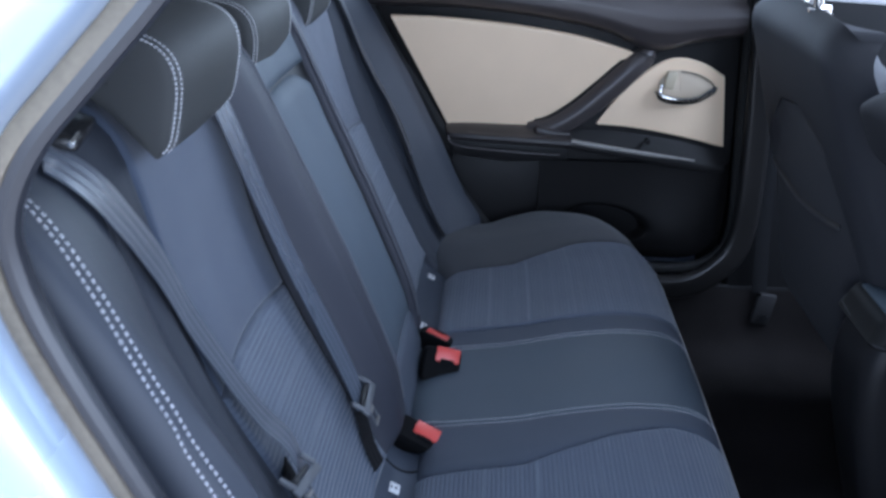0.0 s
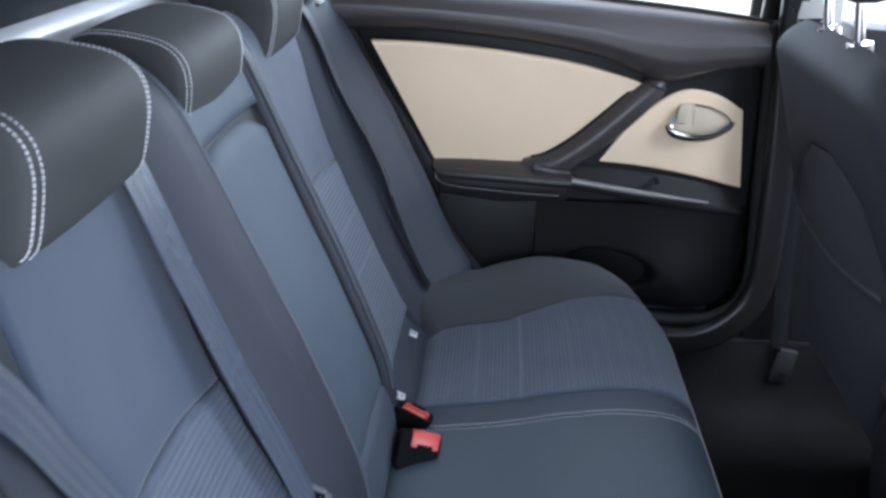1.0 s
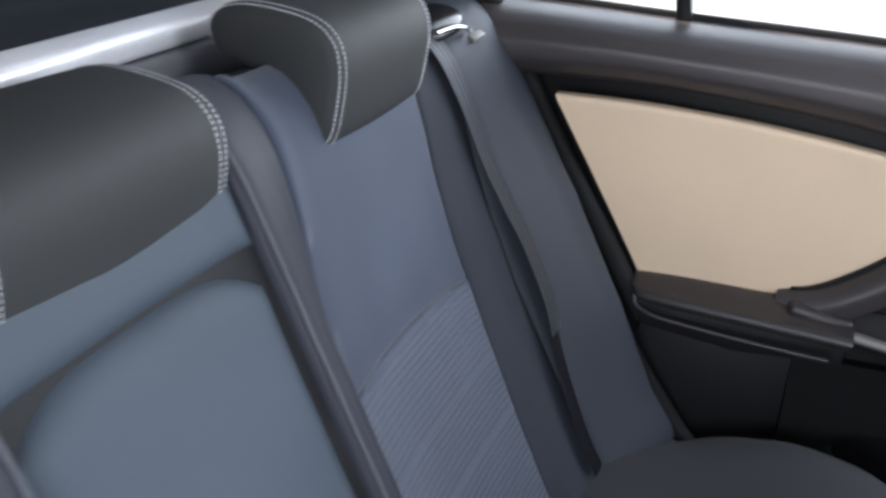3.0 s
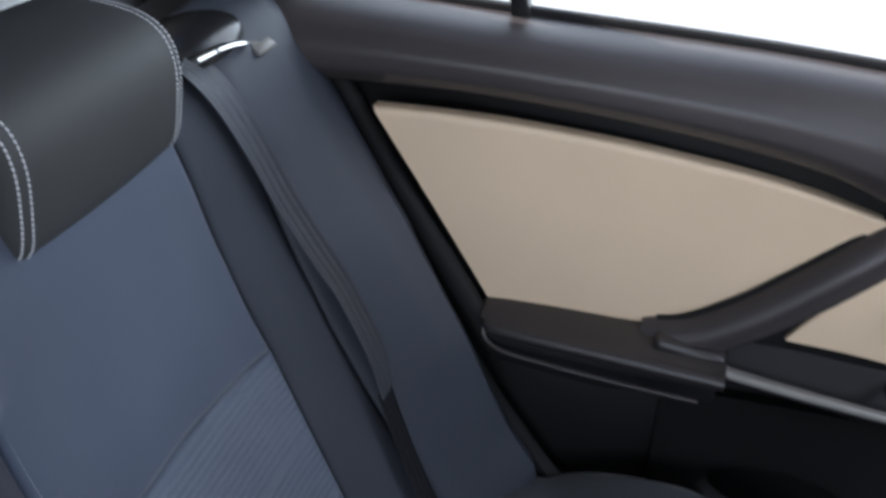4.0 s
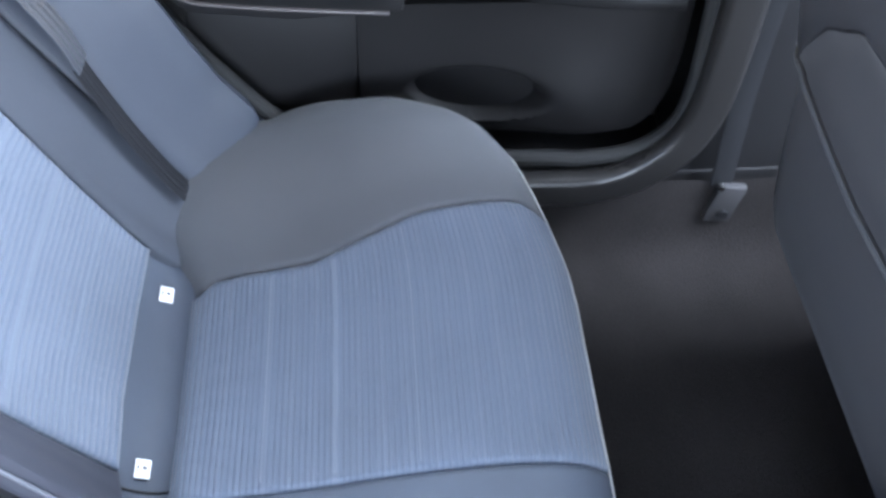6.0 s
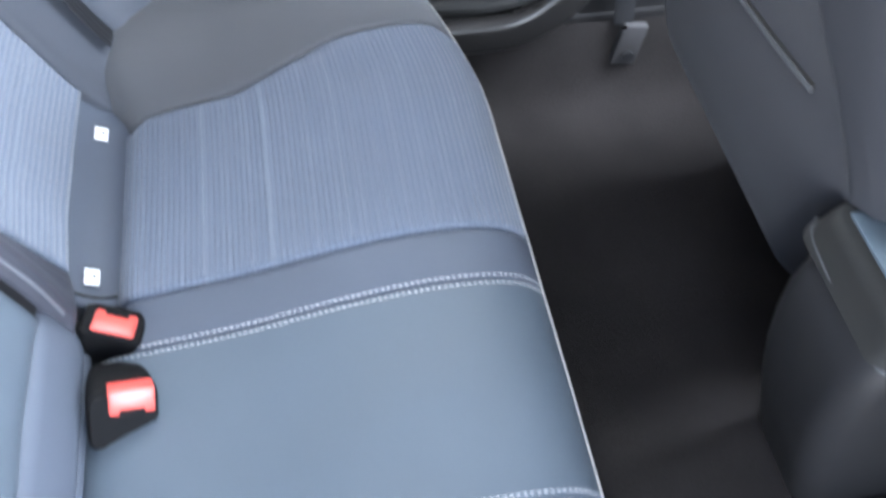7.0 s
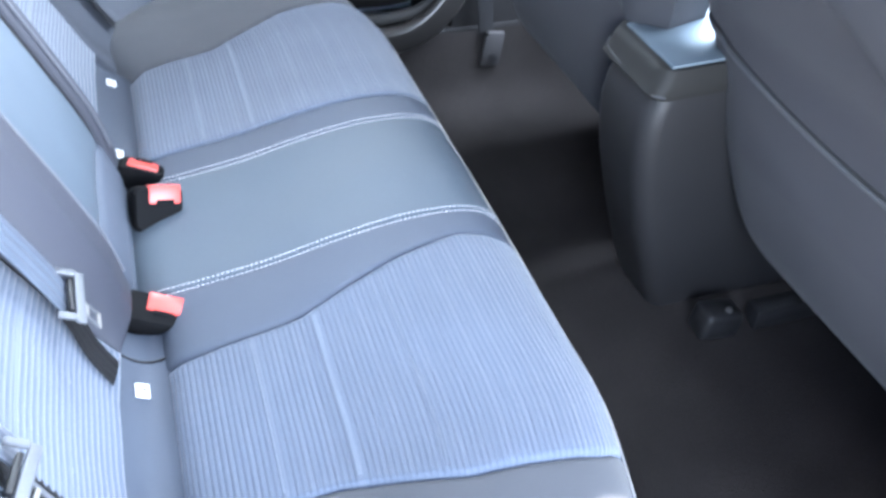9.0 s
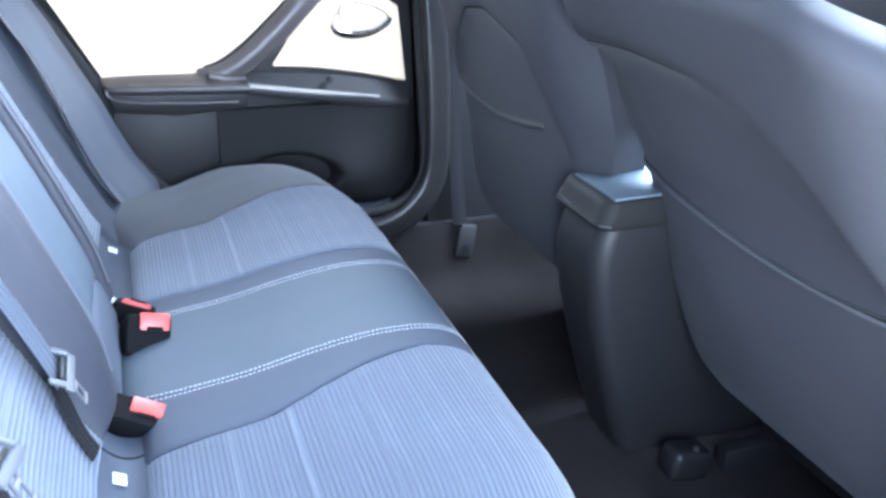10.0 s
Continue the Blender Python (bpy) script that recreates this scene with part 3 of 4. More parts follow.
part("front_skirt", panel(cush_surf, lambda s: CY - 0.739, lambda s: CY + 0.739, lambda f: C_FRONT + 0.001, lambda f: C_END, 60, 8, r=0.006, drop=0.003), VINYL, bench)
pipe = [cush_surf(CY + t, C_FRONT, 0.0005) for t in np.linspace(-0.735, 0.735, 120)]
part("front_piping", sweep(pipe, circle(0.0011, 6)), PIPING, bench, "thin pale piping")
base_rows = [[cush_surf(y, s, -0.014) for y in np.linspace(CY - 0.735, CY + 0.735, 50)] for s in np.linspace(0.0, CUSH.length, 24)]
base_in = [[Vector((0.06 + 0.25 * i / 23, y, 0.04)) for y in np.linspace(CY - 0.735, CY + 0.735, 50)] for i in range(24)]
part("foam_core", grid_mesh(base_rows, inner=base_in), BLACK, bench)


# ---- head restraints ----
def headrest(y0, y1, dx, dz, label, tall=1.0):
    """A low comma-shaped head restraint between two side faces with double stitching."""
    cyh = (y0 + y1) / 2
    h = thing("head_restraint", (-0.26 + dx, cyh, 0.88 + dz), label, "headrest", group="rear head restraints")
    sec = [(-0.226, 0.846), (-0.211, 0.860), (-0.202, 0.892), (-0.198, 0.922), (-0.204, 0.946), (-0.224, 0.962), (-0.262, 0.970), (-0.300, 0.972), (-0.325, 0.966), (-0.338, 0.952), (-0.335, 0.934), (-0.316, 0.922), (-0.294, 0.914), (-0.262, 0.888), (-0.240, 0.862)]
    sec = [(x, 0.846 + (z - 0.846) * tall) for x, z in sec]
    loop = curve(sec + [sec[0]], 64)[:-1]
    cx, cz = np.mean([p[0] for p in loop]), np.mean([p[1] for p in loop])
    half = (y1 - y0) / 2
    rows = []
    ends = [(-1.0, 0.0), (-1.006, 0.45), (-1.0, 0.80), (-0.985, 0.93), (-0.955, 0.985), (-0.91, 1.0), (-0.6, 1.018), (-0.2, 1.03), (0.2, 1.03), (0.6, 1.018), (0.91, 1.0), (0.955, 0.985), (0.985, 0.93), (1.0, 0.80), (1.006, 0.45), (1.0, 0.0)]
    for f, k in ends:
        kk = max(k, 0.02)
        rows.append([Vector((cx + (x - cx) * kk + dx, cyh + f * half, cz + (z - cz) * kk + dz)) for x, z in loop])
    part("cushion", grid_mesh(rows, close_u=True), HEAD, h)
    for side in (-1, 1):
        for f, k in ((0.885, 1.0), (0.968, 0.972)):
            pts = [Vector((cx + (x - cx) * (k + 0.004) + dx, cyh + side * f * half, cz + (z - cz) * (k + 0.004) + dz)) for x, z in loop[2:44]]
            nor = [(x - cx, side * 0.05, z - cz) for x, z in loop[2:44]]
            part("stitching", stitches(pts, nor, 0.0046, 0.0036, 0.0015), THREAD, h, "white double stitching")
    for off in (-0.055, 0.055):
        part("post", rod((-0.285 + dx, cyh + off, 0.86 + dz), (-0.285 + dx, cyh + off, 0.925 + dz), 0.006), CHROME, h, "chrome post")
        part("guide_collar", sweep([(-0.285 + dx, cyh + off, 0.905 + dz), (-0.285 + dx, cyh + off, 0.922 + dz)], circle(0.013, 14), up=(1, 0, 0)), BLACK, h, "black plastic collar")
    return h


headrest(1.0228, 1.2372, 0.0, 0.0035, "dark leatherette head restraint with white stitching over an outer seat", 1.065)
headrest(0.616, 0.850, 0.0, -0.016, "dark leatherette head restraint with white stitching over the middle seat", 1.08)
headrest(0.1975, 0.415, 0.040, 0.030, "dark leatherette head restraint with white stitching beside the open doorway", 0.97)


# ---- seat belts ----
def webbing(name, rows, width, parent, label="", roll=0.0, mat=WEBBING):
    """A flat strap: rows of (y, section length, lift) on the backrest, with woven ribs along its length."""
    pts = curve([(r[0], r[1], r[2]) for r in rows], 50)
    sec = []
    n = 16
    for j in range(n + 1):
        u = j / n - 0.5
        sec.append((u, 0.0009 * (1 if j in (3, 4, 7, 8, 9, 12, 13) else 0)))
    top, low = [], []
    ctr = [back_surf(y, s_, d) for y, s_, d in pts]
    nrm = [Vector((BACK.at(s_)[2], 0, BACK.at(s_)[3])) for y, s_, d in pts]
    for i, c in enumerate(ctr):
        t = (ctr[min(i + 1, len(ctr) - 1)] - ctr[max(i - 1, 0)]).normalized()
        n_ = (nrm[i] + Vector((0, roll, 0))).normalized()
        w = t.cross(n_).normalized()
        n_ = w.cross(t).normalized()
        top.append([c + w * (u * width) + n_ * (0.0014 + hgt) for u, hgt in sec])
        low.append([c + w * (u * width) for u, hgt in sec])
    return part(name, grid_mesh(top, inner=low), mat, parent, label)


def zz(z):
    return BACK.find_z(z)


def tongue(parent, m):
    """A bare steel latch plate across the strap: a slim bar with ends hooked round the strap, and a short tip with a window."""
    plate_ = part("latch_plate", box((0.0045, 0.074, 0.011), 0.0018, m @ pose(0.003, 0, -0.004, 0, -28, 0), 3), LATCH, parent, "dull steel latch plate")
    for off in (-0.0325, 0.0325):
        part("latch_hook", box((0.0045, 0.009, 0.020), 0.0018, m @ pose(-0.003, off, 0.009, 0, -38, 0), 3), LATCH, plate_, "dull steel hooked end")
    part("bar_sleeve", box((0.007, 0.046, 0.006), 0.002, m @ pose(-0.002, 0, 0.004, 0, -28, 0), 2), BLACK, plate_, "black plastic sleeve")
    for off in (-0.016, 0.002):
        part("latch_arm", box((0.0025, 0.005, 0.030), 0.0009, m @ Matrix.Translation((0.001, off, -0.022))), LATCH, plate_, "dull steel latch arm")
    # Tip bars are a lighter metal, so their glints are in the colour.
    for off, wide in ((-0.017, 0.015), (-0.037, 0.021)):
        part("latch_tip", box((0.003, wide, 0.005), 0.0009, m @ Matrix.Translation((0.0015, -0.007, off))), SATIN, plate_, "latch tip in brighter metal for its glints")


belt_far = thing("seat_belt", (-0.1, 1.32, 0.35), "grey seat belt lying along the backrest beside the closed door", "seat belt", group="rear seat belts")
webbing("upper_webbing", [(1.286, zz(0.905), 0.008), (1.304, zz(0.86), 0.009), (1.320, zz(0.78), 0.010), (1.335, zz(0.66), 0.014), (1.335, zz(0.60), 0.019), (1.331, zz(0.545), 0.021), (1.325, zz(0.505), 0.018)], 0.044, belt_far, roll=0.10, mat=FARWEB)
webbing("lower_webbing", [(1.3230, zz(0.510), 0.0170), (1.318, zz(0.48), 0.014), (1.309, zz(0.41), 0.010), (1.299, zz(0.325), 0.008)], 0.039, belt_far, "lower webbing darkened for its shade", roll=0.10, mat=LOWWEB)
part("belt_guide", dome(pose(-0.250, 1.322, 0.912, 6, 12, -14), 0.040, 0.072, 0.022), GLOSSBLACK, belt_far, "glossy black belt guide")
part("guide_chrome", sweep(curve([(-0.214, 1.280, 0.917), (-0.206, 1.315, 0.918), (-0.204, 1.350, 0.911), (-0.208, 1.378, 0.902)], 18), circle(0.006, 10, 0.5)), CHROME, belt_far, "chrome guide rim")
part("guide_tab", box((0.012, 0.026, 0.006), 0.002, pose(-0.203, 1.392, 0.893, 10, 25, -10)), SATIN, belt_far, "small silver tab")

belt_near = thing("seat_belt", (-0.1, 0.12, 0.35), "grey seat belt lying along the backrest beside the open door", "seat belt", group="rear seat belts")
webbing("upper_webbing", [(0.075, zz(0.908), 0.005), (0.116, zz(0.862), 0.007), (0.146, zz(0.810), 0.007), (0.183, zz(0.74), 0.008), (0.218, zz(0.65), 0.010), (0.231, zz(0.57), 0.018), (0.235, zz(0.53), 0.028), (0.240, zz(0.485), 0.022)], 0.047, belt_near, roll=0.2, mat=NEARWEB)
webbing("lower_webbing", [(0.240, zz(0.50), 0.004), (0.238, zz(0.45), 0.003), (0.230, zz(0.40), 0.003), (0.220, zz(0.325), 0.003)], 0.044, belt_near, "lower webbing darkened for its shade", roll=0.2, mat=DARKWEB)
part("belt_guide", box((0.055, 0.075, 0.012), 0.004, pose(-0.245, 0.135, 0.925, 0, 14, 12)), GLOSSBLACK, belt_near, "glossy black belt guide")
# Short rod added here only for the glint on the guide.
part("guide_chrome", rod((-0.216, 0.118, 0.925), (-0.214, 0.098, 0.922), 0.003), CHROME, belt_near, "small chrome rod added for the guide's glint")
tongue(belt_near, pose(-0.064, 0.196, 0.526, 0, -28, 0) @ Matrix.Rotation(radians(-14), 4, "X"))

belt_mid = thing("seat_belt", (-0.1, 0.51, 0.35), "pale grey middle seat belt hanging down with a steel tongue", "seat belt", group="rear seat belts")
webbing("upper_webbing", [(0.458, zz(0.895), 0.010), (0.464, zz(0.83), 0.014), (0.471, zz(0.76), 0.020), (0.477, zz(0.68), 0.026), (0.480, zz(0.60), 0.028), (0.481, zz(0.52), 0.026), (0.480, zz(0.46), 0.022), (0.478, zz(0.425), 0.018)], 0.054, belt_mid)
# Same strap as above; the shadow on its loop is put into the colour.
webbing("lower_webbing", [(0.480, zz(0.432), 0.012), (0.473, zz(0.405), 0.008), (0.463, zz(0.375), 0.004), (0.453, zz(0.345), 0.003)], 0.042, belt_mid, "folded lower webbing darkened for its shade", mat=DARKWEB)
tongue(belt_mid, pose(-0.038, 0.476, 0.448, 3, -24, 0))


def basis(loc, ax, az):
    """A placement from the directions of its own x and z axes."""
    z = Vector(az).normalized()
    y = z.cross(Vector(ax)).normalized()
    x = y.cross(z)
    return Matrix(((x.x, y.x, z.x, loc[0]), (x.y, y.y, z.y, loc[1]), (x.z, y.z, z.z, loc[2]), (0, 0, 0, 1)))


def buckle(m, label, flat=1.0, shift=0.0, wide=1.0, button=(0.041, 0.027, 0.022), at=(0.0, 0.0065, 0.0568), slot=(0.0, -0.005, 0.0672), low=0.0):
    """A belt buckle: flared black body, red release button on its upper end, short strap below."""
    b = thing("belt_buckle", tuple(m.translation), label, "belt buckle", group="rear belt buckles")
    rings = []
    for z, w, h, dy in ((-0.012, 0.040, 0.028, 0.0), (-0.006, 0.048, 0.036, 0.0), (0.02, 0.055, 0.046, -0.004), (0.05, 0.060, 0.052, -0.006), (0.062, 0.059, 0.051, -0.006), (0.066, 0.054, 0.046, -0.006)):
        rings.append([m @ Vector((u + shift, v + dy, z + low * (0.066 - z) / 0.078)) for u, v in rounded_rect(w * wide, h * flat, 0.010, 4)])
    bm = grid_mesh(rings, close_u=True)
    bm.verts.ensure_lookup_table()
    bm.faces.new(bm.verts[:20])
    bm.faces.new(bm.verts[-20:])
    part("housing", bm, BUCKLE, b)
    part("release_button", box(button, 0.003, m @ Matrix.Translation(at)), RED, b, "red release button")
    part("slot", box((0.024, 0.010, 0.004), 0.001, m @ Matrix.Translation(slot)), BUCKLE, b)
    part("stalk", box((0.026, 0.008, 0.06), 0.002, m @ Matrix.Translation((0, 0, -0.035))), DARKWEB, b)
    return b


buckle(pose(0.015, 0.850, 0.273) @ Matrix.Rotation(radians(20), 4, "Y") @ pose(0, 0, 0, 16, 0, 168), "black belt buckle with a red button, tilted beside another", shift=0.005, wide=1.06, button=(0.043, 0.033, 0.016), at=(0.004, -0.002, 0.0612), slot=(0.004, -0.0155, 0.0690), low=0.030)
buckle(basis((0.0415, 0.8155, 0.3045), (0.95, 0.14, -0.26), (0.25, -0.82, 0.50)), "black belt buckle with a red button, lying flat on the cushion", flat=1.2, shift=-0.007, wide=1.10, button=(0.043, 0.026, 0.022), at=(0.001, 0.0135, 0.0568), slot=(0.001, 0.0015, 0.0665))
buckle(basis((0.018, 0.595, 0.2635), (0.93, -0.19, -0.33), (0.33, -0.30, 0.89)), "black belt buckle with a red button, sunk into the seat crease", flat=0.85, shift=-0.012, wide=1.35, button=(0.043, 0.026, 0.022), at=(0.0, 0.003, 0.0572), slot=(0.0, -0.0105, 0.0655))


# ---- the far rear door, seen from inside ----
def loft(bottom, top, nf, ng, yfun, thick=0.02, r=0.006, drop=0.004):
    """A panel between two lines in x and z; yfun(f, g) is its face, across the car."""
    B, T = curve(bottom, nf), curve(top, nf)
    G = stops(0.2, r, ng)
    rows, back = [], []
    for i in range(nf):
        f = i / (nf - 1)
        row, brow = [], []
        for g in G:
            x, z = B[i][0] + (T[i][0] - B[i][0]) * g, B[i][1] + (T[i][1] - B[i][1]) * g
            e = min(g, 1 - g) * 0.2
            fall = drop * (1 - math.sqrt(max(0, 1 - (1 - min(e / r, 1)) ** 2)))
            y = yfun(f, g)
            row.append(Vector((x, y + fall, z)))
            brow.append(Vector((x, y + thick, z)))
        rows.append(row)
        back.append(brow)
    return grid_mesh(rows, inner=back)


door = thing("door_1", (0.25, 1.52, 0.2), "closed rear car door with beige leatherette inserts and dark trim", "car door", kind="structure")
door_outline = [(-0.262, 0.895), (-0.205, 0.80), (-0.12, 0.62), (-0.05, 0.46), (0.06, 0.30), (0.20, 0.235), (0.40, 0.226), (0.56, 0.226), (0.64, 0.243), (0.685, 0.29), (0.695, 0.36), (0.690, 0.50), (0.680, 0.70), (0.674, 0.832)]
part("door_shell", plate([(p[0], p[1]) for p in curve(door_outline, 60)], 1.512, 1.60, 0.004), PLASTIC, door, "dark grey grained plastic")
part("upper_trim", loft([(-0.20, 0.823), (-0.05, 0.826), (0.046, 0.823), (0.16, 0.813), (0.277, 0.797), (0.37, 0.777), (0.43, 0.752), (0.468, 0.737), (0.51, 0.737), (0.57, 0.755), (0.676, 0.774)],
                        [(-0.255, 0.930), (-0.10, 0.922), (0.03, 0.914), (0.15, 0.908), (0.28, 0.901), (0.40, 0.891), (0.50, 0.882), (0.60, 0.871), (0.672, 0.862)], 60, 22,
                        lambda f, g: float(np.interp(g, [0, 0.05, 0.15, 0.35, 0.58, 0.76, 0.88, 0.96, 1], [1.512, 1.496, 1.479, 1.465, 1.463, 1.470, 1.482, 1.499, 1.516]) - 0.030 * math.sin(math.pi * g) ** 0.5 * (1 - f) ** 1.5), 0.03), UPPER, door, "soft dark padded upper trim")
part("beige_insert", loft([(0.024, 0.535), (0.10, 0.545), (0.18, 0.550), (0.225, 0.562), (0.29, 0.592), (0.34, 0.629), (0.39, 0.671), (0.425, 0.706), (0.444, 0.730)],
                          [(-0.115, 0.811), (-0.03, 0.809), (0.046, 0.804), (0.16, 0.793), (0.277, 0.776), (0.35, 0.760), (0.41, 0.743), (0.435, 0.735), (0.446, 0.731)], 50, 18,
                          lambda f, g: 1.503 - 0.044 * (1 - f) ** 1.3 * g ** 1.2, 0.02, 0.008, 0.006), BEIGE, door, "beige leatherette insert")
part("beige_corner_insert", loft([(0.366, 0.563), (0.45, 0.556), (0.533, 0.543), (0.60, 0.530), (0.645, 0.519), (0.668, 0.515)],
                                 [(0.367, 0.567), (0.416, 0.636), (0.480, 0.698), (0.536, 0.723), (0.600, 0.712), (0.649, 0.684)], 40, 16,
                                 lambda f, g: 1.506, 0.02, 0.006, 0.005), BEIGE, door, "beige leatherette insert")
# curved spoke between the two inserts, and the arch over the smaller one
spoke = curve([(0.205, 1.500, 0.548), (0.262, 1.492, 0.556), (0.32, 1.492, 0.592), (0.375, 1.494, 0.640), (0.420, 1.495, 0.684), (0.448, 1.499, 0.711), (0.470, 1.506, 0.729), (0.484, 1.516, 0.740)], 44)
part("curved_spoke", sweep(spoke, [(-0.030, 0.014), (-0.030, 0.0), (-0.026, -0.008), (-0.016, -0.013), (-0.006, -0.019), (0.002, -0.021), (0.010, -0.019), (0.019, -0.012), (0.026, -0.004), (0.029, 0.014)], up=(0, 1, 0), scale=[float(np.interp(i / 43, [0, 0.1, 0.45, 0.75, 0.9, 1], [0.6, 0.85, 0.97, 0.90, 0.68, 0.35])) for i in range(44)]), UPPER, door, "dark curved trim spoke")
# Dark strip drawn as the shadow line along the insert's edge.
part("spoke_shadow", sweep([q + np.array((-0.022, 0.006, 0.018)) for q in spoke[4:40]], rounded_rect(0.007, 0.006, 0.002, 2), up=(0, 1, 0)), RUBBER, door, "dark strip for the shaded groove beside the insert")
part("trim_seam", sweep(curve([(0.448, 1.486, 0.737), (0.466, 1.484, 0.731), (0.488, 1.484, 0.722)], 10), circle(0.0016, 6), up=(0, 1, 0)), RUBBER, door, "thin seam in the trim")
# armrest ledge with its lower lip
FRONT = curve([(0.016, 1.476, 0.547), (0.022, 1.462, 0.542), (0.07, 1.455, 0.5405), (0.16, 1.449, 0.5385), (0.24, 1.444, 0.5365), (0.305, 1.440, 0.535)], 40)
pad_rows, pad_in = [], []
for i, q in enumerate(FRONT):
    f = i / 39
    zb = 0.553 + 0.006 * math.sin(math.pi * min(1, f * 1.2)) - 0.004 * max(0, f - 0.7) / 0.3
    x, y, z = q
    row = [Vector((x - 0.006 * (1 - f), 1.522 + (y - 1.522) * k, zb + (z + 0.001 - zb) * k ** 1.5 + 0.003 * math.sin(math.pi * k))) for k in np.linspace(0, 0.9, 9)]
    row += [Vector((x, y + dy, z + dz)) for dy, dz in ((0.006, 0.0045), (0.0015, 0.002), (-0.001, -0.003), (-0.0005, -0.008), (0.003, -0.013), (0.010, -0.017), (0.03, -0.019))]
    pad_rows.append(row)
    pad_in.append([Vector((v.x, max(v.y + 0.004, 1.46 if j < 10 else v.y + 0.004), v.z - 0.004 if j < 12 else v.z + 0.002)) for j, v in enumerate(row)])
part("armrest", grid_mesh(pad_rows, inner=pad_in), ARMPAD, door, "black padded armrest with a rolled edge")
part("armrest_base", plate([(0.015, 0.532), (0.10, 0.530), (0.20, 0.527), (0.305, 0.522), (0.298, 0.485), (0.16, 0.475), (0.03, 0.49)], 1.464, 1.515, 0.006), PLASTIC, door)
part("lip_line", sweep(curve([(0.018, 1.463, 0.536), (0.024, 1.458, 0.523), (0.05, 1.451, 0.515), (0.12, 1.447, 0.5095), (0.20, 1.443, 0.506), (0.280, 1.438, 0.505)], 30), rounded_rect(0.0055, 0.0035, 0.0015, 2)), UPPER, door, "thin moulded lip")
part("spoke_foot", box((0.085, 0.05, 0.020), 0.008, pose(0.262, 1.492, 0.546, 0, 10, 0), 3), ARMPAD, door, "black padded spoke foot")
# pull shelf forward of the armrest with its satin strip
part("pull_shelf", loft([(0.235, 0.520), (0.35, 0.500), (0.48, 0.478), (0.60, 0.462), (0.672, 0.455)], [(0.225, 0.553), (0.35, 0.552), (0.48, 0.540), (0.60, 0.522), (0.672, 0.508)], 30, 10,
                        lambda f, g: float(np.interp(g, [0, 0.25, 1], [1.480, 1.478, 1.505]) + 0.012 * f), 0.03), PLASTIC, door)
part("grip_strip", sweep(curve([(0.258, 1.472, 0.538), (0.33, 1.470, 0.526), (0.41, 1.471, 0.514), (0.50, 1.475, 0.501), (0.60, 1.484, 0.487)], 24), rounded_rect(0.012, 0.017, 0.005, 3), up=(0, 1, 0),
                         scale=[float(np.interp(i / 23, [0, 0.08, 0.7, 1], [0.7, 1, 0.8, 0.3])) for i in range(24)]), SATIN, door, "satin silver grip strip")
part("shelf_screw", rod((0.486, 1.478, 0.530), (0.486, 1.496, 0.530), 0.006), GLOSSBLACK, door)
part("lower_cloth", plate([(-0.02, 0.30), (0.235, 0.30), (0.240, 0.485), (0.03, 0.492)], 1.500, 1.513, 0.003), PLASTIC, door, "charcoal lower door cloth")
# lower panel with an oval pocket mouth, its raised lip and the bottle bulge in front of it
def lower_face(x, z):
    u, v = (x - 0.405) / 0.088, (z - 0.316 + 0.10 * (x - 0.405)) / 0.040
    q = math.hypot(u, v)
    y = 1.494 - 0.026 * math.exp(-((x - 0.565) / 0.085) ** 2 - ((z - 0.30) / 0.085) ** 2)
    y += 0.042 / (1 + math.exp((q - 1) / 0.07))
    y -= 0.010 * math.exp(-((q - 1.12) / 0.10) ** 2) * max(0.0, -v / max(q, 0.01)) ** 0.7
    edge = min(0.690 - x, z - 0.228)
    return y + 0.016 * (1 - min(1, max(0, edge) / 0.03)) ** 2


low_rows = [[Vector((x, lower_face(x, z), z)) for x in np.linspace(0.2385, 0.688, 90)] for z in np.linspace(0.229, 0.474, 56)]
for r in low_rows:
    for k, v in enumerate(r):
        v.z = max(v.z, 0.229 + 0.09 * max(0.0, (v.x - 0.59) / 0.10) ** 2.2)
part("lower_panel", grid_mesh(low_rows, inner=[[Vector((v.x, 1.545, v.z)) for v in r] for r in low_rows]), DOORLOW, door, "moulded black lower panel with an oval pocket")
# inner handle
hb = part("handle_bezel", plate([(p[0], p[1]) for p in curve([(0.498, 0.640), (0.505, 0.632), (0.54, 0.624), (0.585, 0.627), (0.622, 0.648), (0.628, 0.658), (0.618, 0.672), (0.58, 0.69), (0.53, 0.695), (0.503, 0.668), (0.498, 0.640)], 40)[:-1]], 1.5015, 1.512, 0.002), CUPGREY, door, "warm grey handle recess")
# Black strip in place of the shadow below the lever.
part("recess_shadow", sweep(curve([(0.499, 1.500, 0.648), (0.510, 1.499, 0.630), (0.545, 1.499, 0.622), (0.588, 1.499, 0.627), (0.622, 1.499, 0.646), (0.630, 1.500, 0.660)], 24), circle(0.006, 8), up=(0, 1, 0)), GLOSSBLACK, hb, "dark strip for the shadow under the lever")
part("handle_cup", plate([(0.552, 0.644), (0.600, 0.645), (0.618, 0.658), (0.60, 0.672), (0.565, 0.686), (0.548, 0.684)], 1.4995, 1.504, 0.001), CUPGREY, hb, "warm grey handle cup")
part("handle_lever", sweep(curve([(0.506, 1.500, 0.662), (0.503, 1.492, 0.645), (0.52, 1.486, 0.636), (0.555, 1.484, 0.633), (0.592, 1.487, 0.638), (0.618, 1.495, 0.654)], 24), rounded_rect(0.010, 0.016, 0.004, 3), up=(0, 1, 0)), CHROME, hb, "chrome pull lever")
